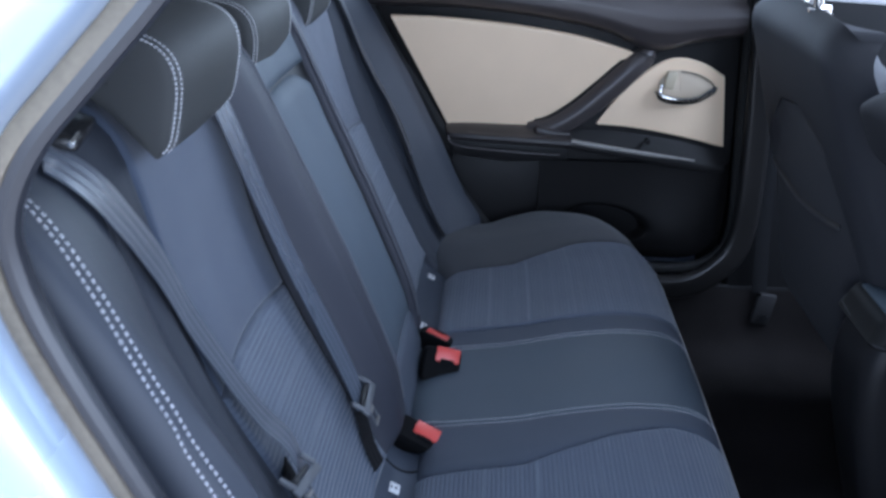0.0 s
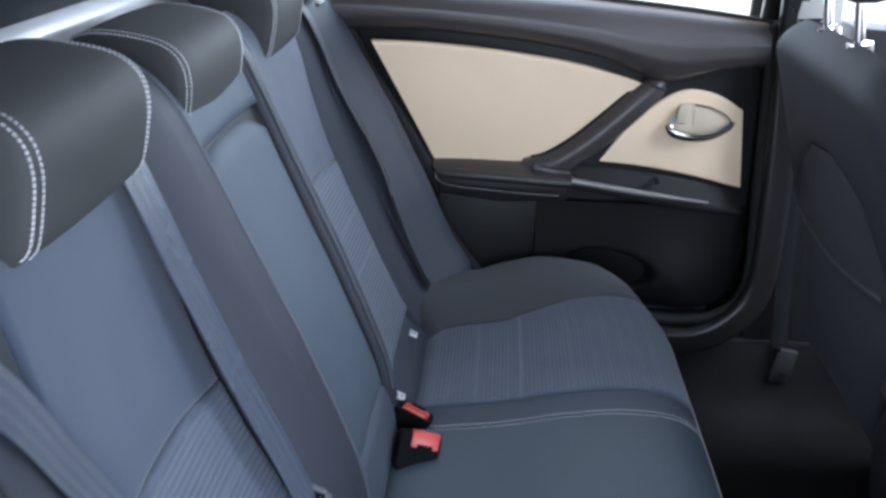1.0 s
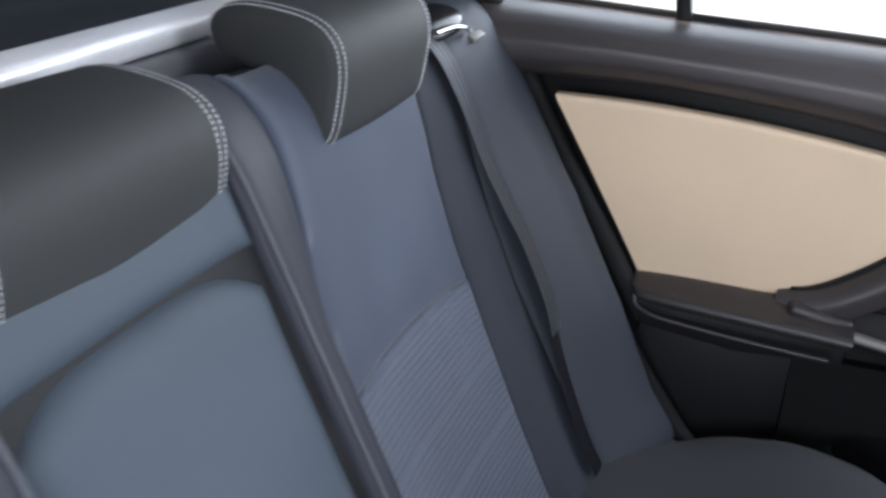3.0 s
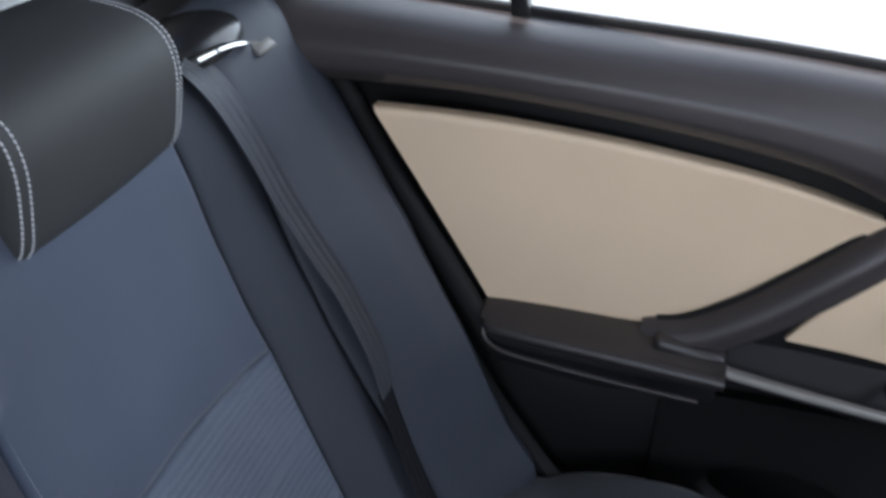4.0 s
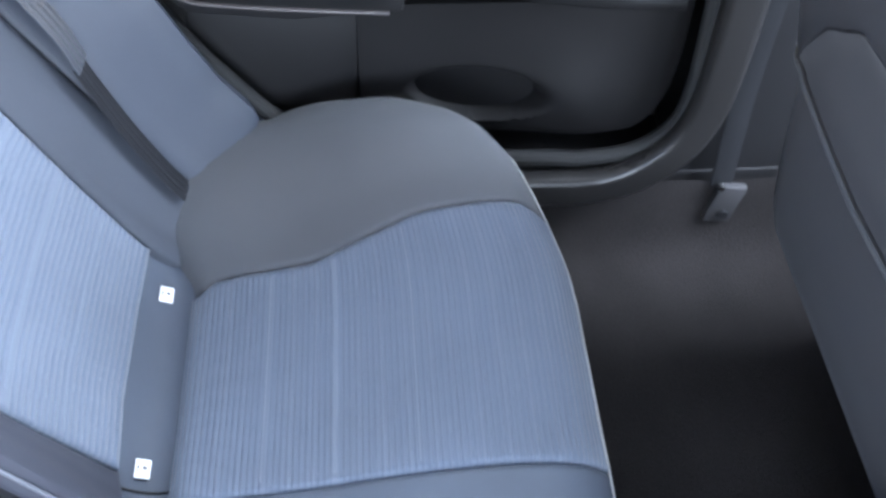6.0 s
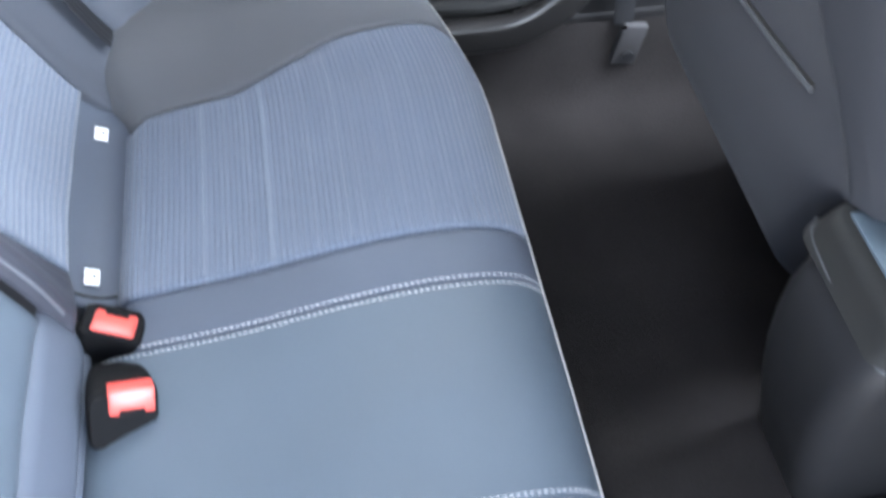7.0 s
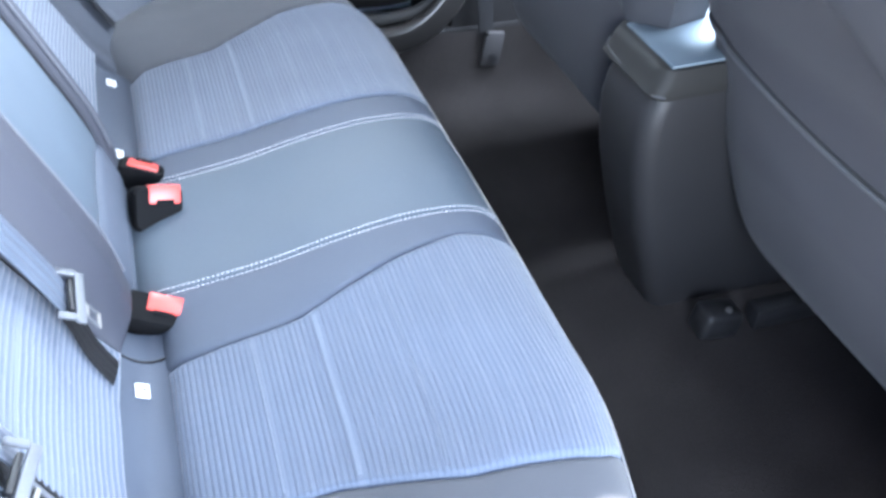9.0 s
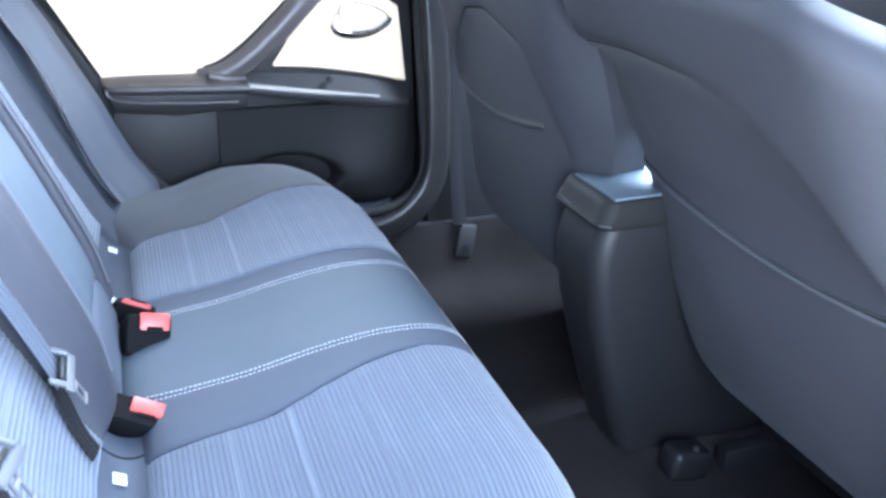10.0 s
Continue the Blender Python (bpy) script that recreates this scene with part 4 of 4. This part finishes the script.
part("recess_rim", sweep(curve([(0.548, 1.4995, 0.694), (0.585, 1.4995, 0.688), (0.617, 1.4995, 0.672), (0.628, 1.4995, 0.658)], 16), circle(0.0022, 6), up=(0, 1, 0)), CHROME, hb, "thin chrome rim")
part("lock_knob", box((0.026, 0.010, 0.042), 0.006, pose(0.525, 1.496, 0.674, 0, 10, 0), 3), KNOB, hb, "dull olive lock tab")
# window above the door
part("window_sill", sweep(curve([(-0.235, 1.518, 0.934), (-0.10, 1.518, 0.924), (0.03, 1.518, 0.916), (0.28, 1.518, 0.903), (0.50, 1.518, 0.884), (0.672, 1.518, 0.864)], 30), rounded_rect(0.012, 0.010, 0.003, 2)), RUBBER, door, "black rubber window seal")
part("division_bar", sweep([(0.036, 1.520, 0.90), (0.020, 1.47, 1.10), (0.0, 1.40, 1.34)], rounded_rect(0.020, 0.024, 0.004, 2), up=(0, 1, 0)), BLACK, door, "black window division bar")
part("window_frame", sweep(curve([(-0.225, 1.520, 0.93), (-0.262, 1.510, 0.955), (-0.255, 1.498, 0.995), (-0.20, 1.47, 1.09), (-0.08, 1.43, 1.23), (0.05, 1.405, 1.315), (0.30, 1.397, 1.345), (0.62, 1.397, 1.345), (0.668, 1.42, 1.27), (0.672, 1.47, 1.08), (0.676, 1.518, 0.87)], 60), rounded_rect(0.034, 0.024, 0.008, 3), up=(0, 1, 0)), BLACK, door, "black window frame")
gl = part("glass", grid_mesh([[Vector((x, 1.528 - 0.125 * (z - 0.88) / 0.46, z)) for x in (-0.24, 0.67)] for z in (0.86, 1.36)]), GLASS, door, "clear side window glass")
gl.visible_shadow = False

tagged(part("body_side", plate([(-1.5, -0.08), (-1.5, 0.80), (-0.30, 0.79), (0.70, 0.74), (2.15, 0.68), (2.15, -0.08)], 1.602, 1.64, 0.004), BODY), "silver painted, sky tinted body side outside the closed door", "body side", kind="structure")
tagged(part("pillar_skin", plate([(0.66, 0.15), (0.80, 0.15), (0.775, 1.38), (0.655, 1.38)], 1.583, 1.601, 0.002), RUBBER), "black inner pillar skin behind the seals", "pillar", kind="structure")
# seal round the door and the sill outside it
seal_line = curve([(-0.262, 1.497, 0.925), (-0.206, 1.489, 0.80), (-0.123, 1.483, 0.665), (-0.03, 1.478, 0.53), (0.05, 1.47, 0.40), (0.16, 1.465, 0.27), (0.30, 1.462, 0.228), (0.501, 1.455, 0.222), (0.561, 1.452, 0.221), (0.640, 1.452, 0.238), (0.690, 1.452, 0.29), (0.700, 1.454, 0.36), (0.696, 1.462, 0.47), (0.686, 1.475, 0.70), (0.680, 1.485, 0.86)], 90)
tagged(part("door_seal", sweep(seal_line, circle(0.012, 10), up=(0, 1, 0)), RUBBER), "black rubber seal round the closed rear door", "door seal", kind="structure")
tagged(part("seal_trim", sweep(curve([(-0.222, 1.487, 0.93), (-0.150, 1.488, 0.80), (-0.093, 1.489, 0.70), (-0.035, 1.490, 0.60), (0.005, 1.492, 0.53), (0.03, 1.496, 0.49)], 40), rounded_rect(0.030, 0.024, 0.010, 3), up=(0, 1, 0)), RUBBER), "black rubber trim between backrest and door", "trim", kind="structure")
sill_line = curve([(0.10, 1.435, 0.20), (0.30, 1.432, 0.185), (0.492, 1.428, 0.183), (0.600, 1.428, 0.188), (0.675, 1.432, 0.232), (0.718, 1.440, 0.30), (0.728, 1.446, 0.42), (0.722, 1.455, 0.62), (0.712, 1.46, 0.80), (0.700, 1.44, 1.05), (0.69, 1.40, 1.34)], 70)
tagged(part("sill_trim", sweep(sill_line, rounded_rect(0.060, 0.034, 0.014, 4), up=(0, 1, 0)), SCUFF), "satin black plastic sill trim below the rear door", "sill trim", kind="structure")
tagged(part("sill_1", span(0.0, 2.2, 1.458, 1.60, -0.08, 0.178, 0.01), PLASTIC), "dark plastic door sill", "door sill", kind="structure")
tagged(part("pillar_1", plate([(0.712, -0.02), (1.08, -0.02), (1.06, 0.22), (0.90, 0.30), (0.83, 0.42), (0.79, 0.80), (0.77, 1.36), (0.69, 1.36), (0.705, 0.80)], 1.462, 1.58, 0.01), PLASTIC), "dark grey plastic pillar trim between the doors", "pillar", kind="structure")

tagged(part("pillar_trim", plate([(0.705, 0.875), (0.79, 0.875), (0.765, 1.36), (0.685, 1.36)], 1.436, 1.461, 0.006), PALETRIM), "pale grey upper pillar trim between the side windows", "pillar", kind="structure")

# front seat belt on the pillar
fb = thing("front_seat_belt", (0.79, 1.43, 0.10), "grey front seat belt running down the pillar to its anchor", "seat belt")
part("webbing", sweep(curve([(0.752, 1.440, 0.95), (0.757, 1.443, 0.70), (0.765, 1.444, 0.45), (0.776, 1.440, 0.28), (0.786, 1.436, 0.17)], 24), rounded_rect(0.003, 0.034, 0.001, 2), up=(1, 0, 0)), DARKWEB, fb)
part("anchor_cover", box((0.046, 0.016, 0.082), 0.005, pose(0.800, 1.432, 0.130, 0, 8, 0)), GREYCOVER, fb, "grey plastic anchor cover")
part("anchor_glint", rod((0.782, 1.420, 0.174), (0.782, 1.430, 0.174), 0.005), CHROME, fb, "small bright rivet")
part("anchor_bolt", rod((0.80, 1.42, 0.11), (0.80, 1.46, 0.11), 0.010), BLACK, fb)


# ---- front seats, from behind ----
def front_seat(yi, yo, dx, label, lean):
    """A front seat: inner edge yi, outer edge yo; dx moves it forward."""
    s = 1 if yo > yi else -1
    seat = thing("car_seat", (1.0 + dx, (yi + yo) / 2, 0.02), label, "car seat", group="front seats")
    w0 = abs(yo - yi)
    LOW, HIGH = (0.285, 0.918) if s > 0 else (0.225, 0.895)

    def edges(z):
        if s > 0:
            grow = float(np.interp(z, [0.285, 0.31, 0.34, 0.44, 0.52, 0.60, 0.70, 0.80, 0.86, 0.92], [0.0, 0.005, 0.01, 0.04, 0.085, 0.115, 0.118, 0.10, 0.06, 0.0]))
            outer = float(np.interp(z, [0.285, 0.31, 0.34, 0.44, 0.60, 0.80, 0.87, 0.90, 0.92], [-0.035, -0.015, -0.004, 0.0, 0.005, 0.0, -0.004, -0.014, -0.035]))
        else:
            grow = float(np.interp(z, [0.225, 0.25, 0.30, 0.37, 0.43, 0.49, 0.55, 0.61, 0.67, 0.72, 0.78, 0.85, 0.90], [-0.045, -0.008, 0.019, 0.033, 0.040, 0.046, 0.062, 0.077, 0.102, 0.126, 0.130, 0.105, 0.05]))
            outer = float(np.interp(z, [0.225, 0.25, 0.30, 0.38, 0.60, 0.80, 0.87, 0.91], [-0.06, -0.035, -0.012, 0.0, 0.005, 0.0, -0.03, -0.09]))
        return yi - s * grow, yo + s * outer

    def rear_x(z):
        return 0.700 + dx - lean * (z - 0.58) * (1 if z > 0.58 else 0.7)

    def arch(f):
        line = [0.745, 0.75, 0.755, 0.748, 0.725, 0.672, 0.60, 0.50] if s < 0 else [0.37, 0.56, 0.71, 0.748, 0.735, 0.68, 0.60, 0.50]
        return float(np.interp(f, [0, 0.1, 0.3, 0.5, 0.66, 0.78, 0.88, 1.0], line))

    def smile(f):
        return 0.541 + 0.13 * (f - 0.53) ** 2 + 0.06 * max(0, 0.6 - f) if s > 0 else 0.525 + 0.13 * (f - 0.53) ** 2 - 0.016 * f

    def droop(f, z):
        return (0.055 if s < 0 else 0.010) * max(0, (z - 0.70) / 0.2) ** 1.5 * abs(2 * f - 1) ** 3

    def rear(f, z, d=0.0):
        a, b = edges(z)
        y = a + (b - a) * f
        e = min(f, 1 - f) * w0
        x = rear_x(z) + 0.055 * max(0, (z - HIGH + 0.065) / 0.065) ** 2 + 0.012 * max(0, (LOW + 0.05 - z) / 0.05) ** 2 + 0.055 * (1 - min(1, e / 0.075)) ** 2.2
        t = arch(f) - z
        scoop = (0.042 if s < 0 else 0.014) * (1 / (1 + math.exp(-(t - 0.008) / 0.008))) * float(np.interp(z, [0.40, 0.54, 0.60], [0.35, 0.75, 1]))
        scoop *= min(1, e / 0.05)
        return Vector((x + scoop - d, y, z - droop(f, z)))
    F = stops(1.0, 0.18, 34)

    def skin(f, z):
        a, b = edges(z)
        return Vector((rear_x(z) + 0.125 - 0.06 * max(0, (z - 0.8) / 0.1), a + (b - a) * (0.03 + 0.94 * f), z - droop(f, z)))

    def shell(lo, hi, n):
        zs = [[lo(f) + (hi(f) - lo(f)) * g for f in F] for g in stops(1.0, 0.1, n)]
        return grid_mesh([[rear(f, z) for f, z in zip(F, r)] for r in zs], inner=[[skin(f, z) for f, z in zip(F, r)] for r in zs])
    # Darker below the arch, lighter above: the overhang's shading is put into two colours.
    part("back_panel", shell(lambda f: LOW, lambda f: arch(f) - 0.0015, 44), SEATBACK, seat, "scooped back panel, darker for the overhang's shade")
    part("backrest", shell(lambda f: arch(f) + 0.0015, lambda f: HIGH, 34), SEATSIDE, seat)
    line = [rear(f, smile(f), 0.0015) for f in np.linspace(0.02 if s < 0 else 0.26, 0.98, 60)]
    part("back_piping", sweep(line, circle(0.0032, 8)), GREYPIPE, seat, "grey piping across the seat back")
    groove = [rear(f, smile(f) + 0.006, 0.0002) for f in np.linspace(0.02 if s < 0 else 0.26, 0.98, 60)]
    part("back_groove", sweep(groove, circle(0.0026, 6)), BLACK, seat, "dark seam groove")
    part("cushion", sweep([(0.90 + dx, (yi + yo) / 2, 0.25), (1.0 + dx, (yi + yo) / 2, 0.26), (1.25 + dx, (yi + yo) / 2, 0.30)], rounded_rect(w0 - 0.04, 0.16, 0.05, 4)), SEATSIDE, seat)
    # head restraint on chrome posts
    ym = (yi + yo) / 2
    xt = rear_x(HIGH - 0.015) + 0.055
    up = HIGH - 0.907
    for off in (-0.069, 0.069):
        part("post", rod((xt + 0.006, ym + off, 0.87 + up), (xt - 0.012, ym + off, 0.985 + up), 0.0075, 14), CHROME, seat, "chrome post")
        part("post_collar", sweep([(xt + 0.004, ym + off, 0.888 + up), (xt + 0.001, ym + off, 0.905 + up)], circle(0.019, 16), up=(1, 0, 0)), CHROME, seat, "bright post collar")
    hr = []
    for f, k in ((-1, 0.05), (-1, 0.7), (-0.96, 0.92), (-0.85, 1.0), (0, 1.03), (0.85, 1.0), (0.96, 0.92), (1, 0.7), (1, 0.05)):
        hr.append([Vector((xt - 0.02 + k * u * 0.055, ym + f * 0.135, 1.055 + up + k * v * 0.088)) for u, v in rounded_rect(2.0, 2.0, 0.75, 5)])
    part("head_restraint", grid_mesh(hr, close_u=True), HEAD, seat)
    for k in (0, 1):
        if s > 0:
            continue
        yr = yi + s * (0.02 + k * (w0 - 0.05))
        part("seat_rail", span(0.93 + dx * 0.5, 1.35, min(yr, yr + s * 0.035), max(yr, yr + s * 0.035), 0.015, 0.060, 0.006), BLACK, seat, "black steel seat rail")
        rc = part("rail_cover", box((0.075, 0.052, 0.055), 0.012, pose(0.885, yr + s * 0.017, 0.048, 0, 10, 0), 3), BLACK, seat, "black plastic rail cover")
        part("rail_bolt", rod((0.898, yr + s * 0.028, 0.062), (0.896, yr + s * 0.028, 0.078), 0.0055, 10), STEEL, rc, "bright rail bolt")
    part("under_frame", span(0.98 + dx, 1.25 + dx, min(yi, yo) + 0.04, max(yi, yo) - 0.04, 0.08, 0.18, 0.01), BLACK, seat)
    return seat


front_seat(0.805, 1.315, 0.0, "grey cloth front seat with piped back beside the closed door", 0.30)
front_seat(0.626, 0.108, 0.048, "grey cloth front seat with a piped, scooped back", 0.47)

# ---- centre console ----
con = thing("centre_console", (0.85, 0.69, 0.0), "black centre console with a satin, sky tinted armrest lid", "console")
rows = []
for z, x0, yc, w in ((0.0, 0.812, 0.724, 0.136), (0.03, 0.802, 0.722, 0.138), (0.11, 0.770, 0.712, 0.142), (0.20, 0.740, 0.703, 0.146), (0.26, 0.722, 0.699, 0.148), (0.32, 0.706, 0.696, 0.149), (0.37, 0.697, 0.694, 0.150), (0.42, 0.693, 0.693, 0.150), (0.455, 0.698, 0.692, 0.148), (0.478, 0.708, 0.692, 0.142)):
    rows.append([Vector((x0 + 0.30 + px_, yc + py_, z)) for px_, py_ in rounded_rect(0.60, w, 0.030, 6)])
part("body", grid_mesh(rows, close_u=True), CONSOLE, con)
lid = []
for z, k, x0 in ((0.470, 0.0, 0.716), (0.473, 0.005, 0.705), (0.482, 0.007, 0.700), (0.494, 0.005, 0.706), (0.507, 0.003, 0.708), (0.515, 0.001, 0.711), (0.518, -0.002, 0.715)):
    lid.append([Vector((x0 + 0.225 + px_, 0.697 + py_ + (0.006 if k < 0 else 0), z + 0.025 * (px_ + 0.225))) for px_, py_ in rounded_rect(0.45 + 2 * k, 0.150 + 2 * k, 0.024, 6)])
bm = grid_mesh(lid, close_u=True)
bm.faces.new(bm.verts[-28:])
lid_ob = part("lid", bm, LIDEND, con, "dark grey leatherette armrest lid")
part("lid_plate", box((0.386, 0.132, 0.005), 0.002, pose(0.915, 0.6905, 0.5240, 0, -1.4, 0)), LIDPLATE, con, "satin lid plate, sky tint in its colour")
part("lid_seam", sweep(curve([(0.710, 0.776, 0.492), (0.6985, 0.755, 0.488), (0.6965, 0.69, 0.484), (0.6975, 0.63, 0.482), (0.712, 0.612, 0.482)], 20), circle(0.0014, 6)), GREYPIPE, lid_ob)

# ---- behind the backrest: load cover ----
cov = thing("load_cover", (-0.45, CY, 0.88), "roller load cover with a bright aluminium edge behind the backrest", "load cover")
part("edge_rail", sweep([(-0.402, -0.01, 0.947), (-0.402, 1.45, 0.947)], rounded_rect(0.040, 0.028, 0.010, 4), up=(0.25, 0, 1)), ALU, cov, "bright aluminium rail")
part("cassette", sweep([(-0.390, -0.01, 0.902), (-0.390, 1.45, 0.902)], rounded_rect(0.028, 0.056, 0.010, 3)), CASSETTE, cov, "light grey roller housing")
rows = []
for x, z in curve([(-0.424, 0.948), (-0.48, 0.962), (-0.56, 0.962), (-0.75, 0.935), (-1.35, 0.90)], 30):
    rows.append([Vector((x, y, z + 0.003 * noise.noise(Vector((x * 8, y * 5, 0))))) for y in np.linspace(0.0, 1.44, 20)])
part("cover_sheet", grid_mesh(rows, inner=[[p - Vector((0, 0, 0.004)) for p in r] for r in rows]), COVER, cov, "black cover sheet")

# rear body: quarter panels, tailgate with its window
tagged(part("quarter_panel_1", plate([(-0.27, 0.10), (-0.27, 0.93), (-0.30, 1.0), (-0.12, 1.38), (-0.62, 1.38), (-0.62, 0.96), (-1.45, 0.96), (-1.45, 0.10)], 1.505, 1.60, 0.004), PLASTIC), "dark plastic rear quarter trim beside the load cover", "side trim", kind="structure")
tagged(part("pillar_2", sweep([(-0.275, 1.49, 0.93), (-0.18, 1.43, 1.15), (-0.05, 1.37, 1.36)], rounded_rect(0.10, 0.05, 0.012, 3), up=(0, 1, 0)), PLASTIC), "dark plastic pillar trim beside the rear seat", "pillar", kind="structure")
# Unseen panes, tinted dark to hold back light from behind the bench.
for wname, pts_ in (("window_2", [(-1.44, 1.535, 0.955), (-0.60, 1.535, 0.955), (-0.60, 1.40, 1.375), (-1.44, 1.40, 1.375)]), ("window_3", [(-1.44, -0.055, 0.955), (-0.40, -0.055, 0.955), (-0.10, 0.055, 1.375), (-1.44, 0.055, 1.375)]), ("window_4", [(-1.50, -0.05, 0.995), (-1.50, 1.50, 0.995), (-1.44, 1.40, 1.375), (-1.44, 0.055, 1.375)])):
    bm = bmesh.new()
    f_ = bm.faces.new([bm.verts.new(q) for q in pts_])
    bmesh.ops.solidify(bm, geom=[f_], thickness=0.004)
    tagged(part(wname, bm, PRIVACY), "unseen dark privacy glass added to dim light from the load space", "car window", kind="structure")
tagged(part("wall_rear", span(-1.52, -1.45, -0.05, 1.50, 0.0, 1.0, 0.01), PLASTIC), "dark tailgate trim closing the load space", "tailgate", kind="structure")
tagged(part("wall_front", span(2.1, 2.2, -0.05, 1.50, -0.05, 0.85, 0.01), PLASTIC), "dark bulkhead closing the front of the cabin", "bulkhead", kind="structure")
tagged(part("front_door_panel", plate([(0.84, 0.10), (0.84, 0.86), (2.1, 0.80), (2.1, 0.10)], 1.49, 1.60, 0.005), PLASTIC), "dark front door trim beyond the pillar", "car door", kind="structure")

# ---- near side: the open doorway ----
open_line = curve([(0.10, -0.06, 0.34), (0.02, -0.06, 0.43), (-0.055, -0.06, 0.565), (-0.119, -0.06, 0.708), (-0.168, -0.06, 0.825), (-0.185, -0.06, 0.889), (-0.183, -0.06, 0.929), (-0.162, -0.055, 0.971), (-0.127, -0.045, 1.011), (-0.081, -0.03, 1.062), (0.0, 0.0, 1.16), (0.10, 0.03, 1.28), (0.20, 0.05, 1.345), (0.40, 0.055, 1.365), (0.66, 0.055, 1.365)], 90)
frame_ob = thing("door_opening", (-0.15, -0.06, 0.34), "silver painted, sky tinted door opening with its black rubber seal", "door opening", kind="structure")
part("rubber_seal", sweep(open_line, circle(0.010, 10), up=(0, 1, 0)), SEAL, frame_ob, "black rubber seal")
part("seal_lip", sweep([p + np.array((-0.012, -0.008, 0.0)) for p in open_line], rounded_rect(0.014, 0.008, 0.003, 2), up=(0, 1, 0)), TANRUBBER, frame_ob, "dusty rubber lip")
prow, pin = [], []
for i, p in enumerate(open_line):
    a, b = open_line[max(0, i - 1)], open_line[min(len(open_line) - 1, i + 1)]
    t = (b - a) / np.linalg.norm(b - a)
    n2 = np.array((-t[2], 0, t[0]))
    if n2[0] > 0 and n2[2] < 0.2:
        n2 = -n2
    prow.append([Vector(p + n2 * u * 1.0 + np.array((0, v, 0))) for u, v in ((0.014, 0.0), (0.018, -0.02), (0.022, -0.035), (0.034, -0.046), (0.055, -0.052), (0.10, -0.056), (0.20, -0.058))])
    pin.append([Vector(p + n2 * u + np.array((0, v, 0))) for u, v in ((0.014, 0.012), (0.03, 0.012), (0.04, 0.0), (0.05, -0.01), (0.06, -0.02), (0.10, -0.03), (0.20, -0.03))])
part("painted_flange", grid_mesh(prow, inner=pin), BODY, frame_ob, "silver metallic paint, sky tinted")
tagged(part("inner_pillar_trim", sweep(curve([(-0.02, -0.050, 0.34), (-0.10, -0.050, 0.52), (-0.19, -0.050, 0.76), (-0.235, -0.045, 0.90), (-0.21, -0.02, 0.99), (-0.12, 0.0, 1.10), (0.05, 0.05, 1.30)], 40), rounded_rect(0.07, 0.03, 0.01, 3), up=(0, 1, 0)), PLASTIC), "dark plastic pillar trim inside the open doorway", "pillar", kind="structure")
tagged(part("quarter_panel_2", plate([(-0.30, 0.10), (-0.42, 0.95), (-1.45, 0.96), (-1.45, 0.10)], -0.07, -0.03, 0.004), PLASTIC), "dark plastic rear quarter trim by the open doorway", "side trim", kind="structure")
tagged(part("sill_2", span(0.10, 2.2, -0.16, -0.02, -0.08, 0.16, 0.01), SCUFF), "black plastic sill of the open doorway", "door sill", kind="structure")
tagged(part("pillar_3", plate([(0.74, 0.10), (0.86, 0.10), (0.83, 0.80), (0.80, 1.38), (0.72, 1.38), (0.735, 0.80)], -0.10, -0.02, 0.01), PLASTIC), "dark plastic pillar between the doorways", "pillar", kind="structure")
tagged(part("front_door_panel", plate([(0.86, 0.10), (0.85, 0.86), (2.1, 0.80), (2.1, 0.10)], -0.14, -0.05, 0.005), PLASTIC), "dark front door trim by the open doorway", "car door", kind="structure")
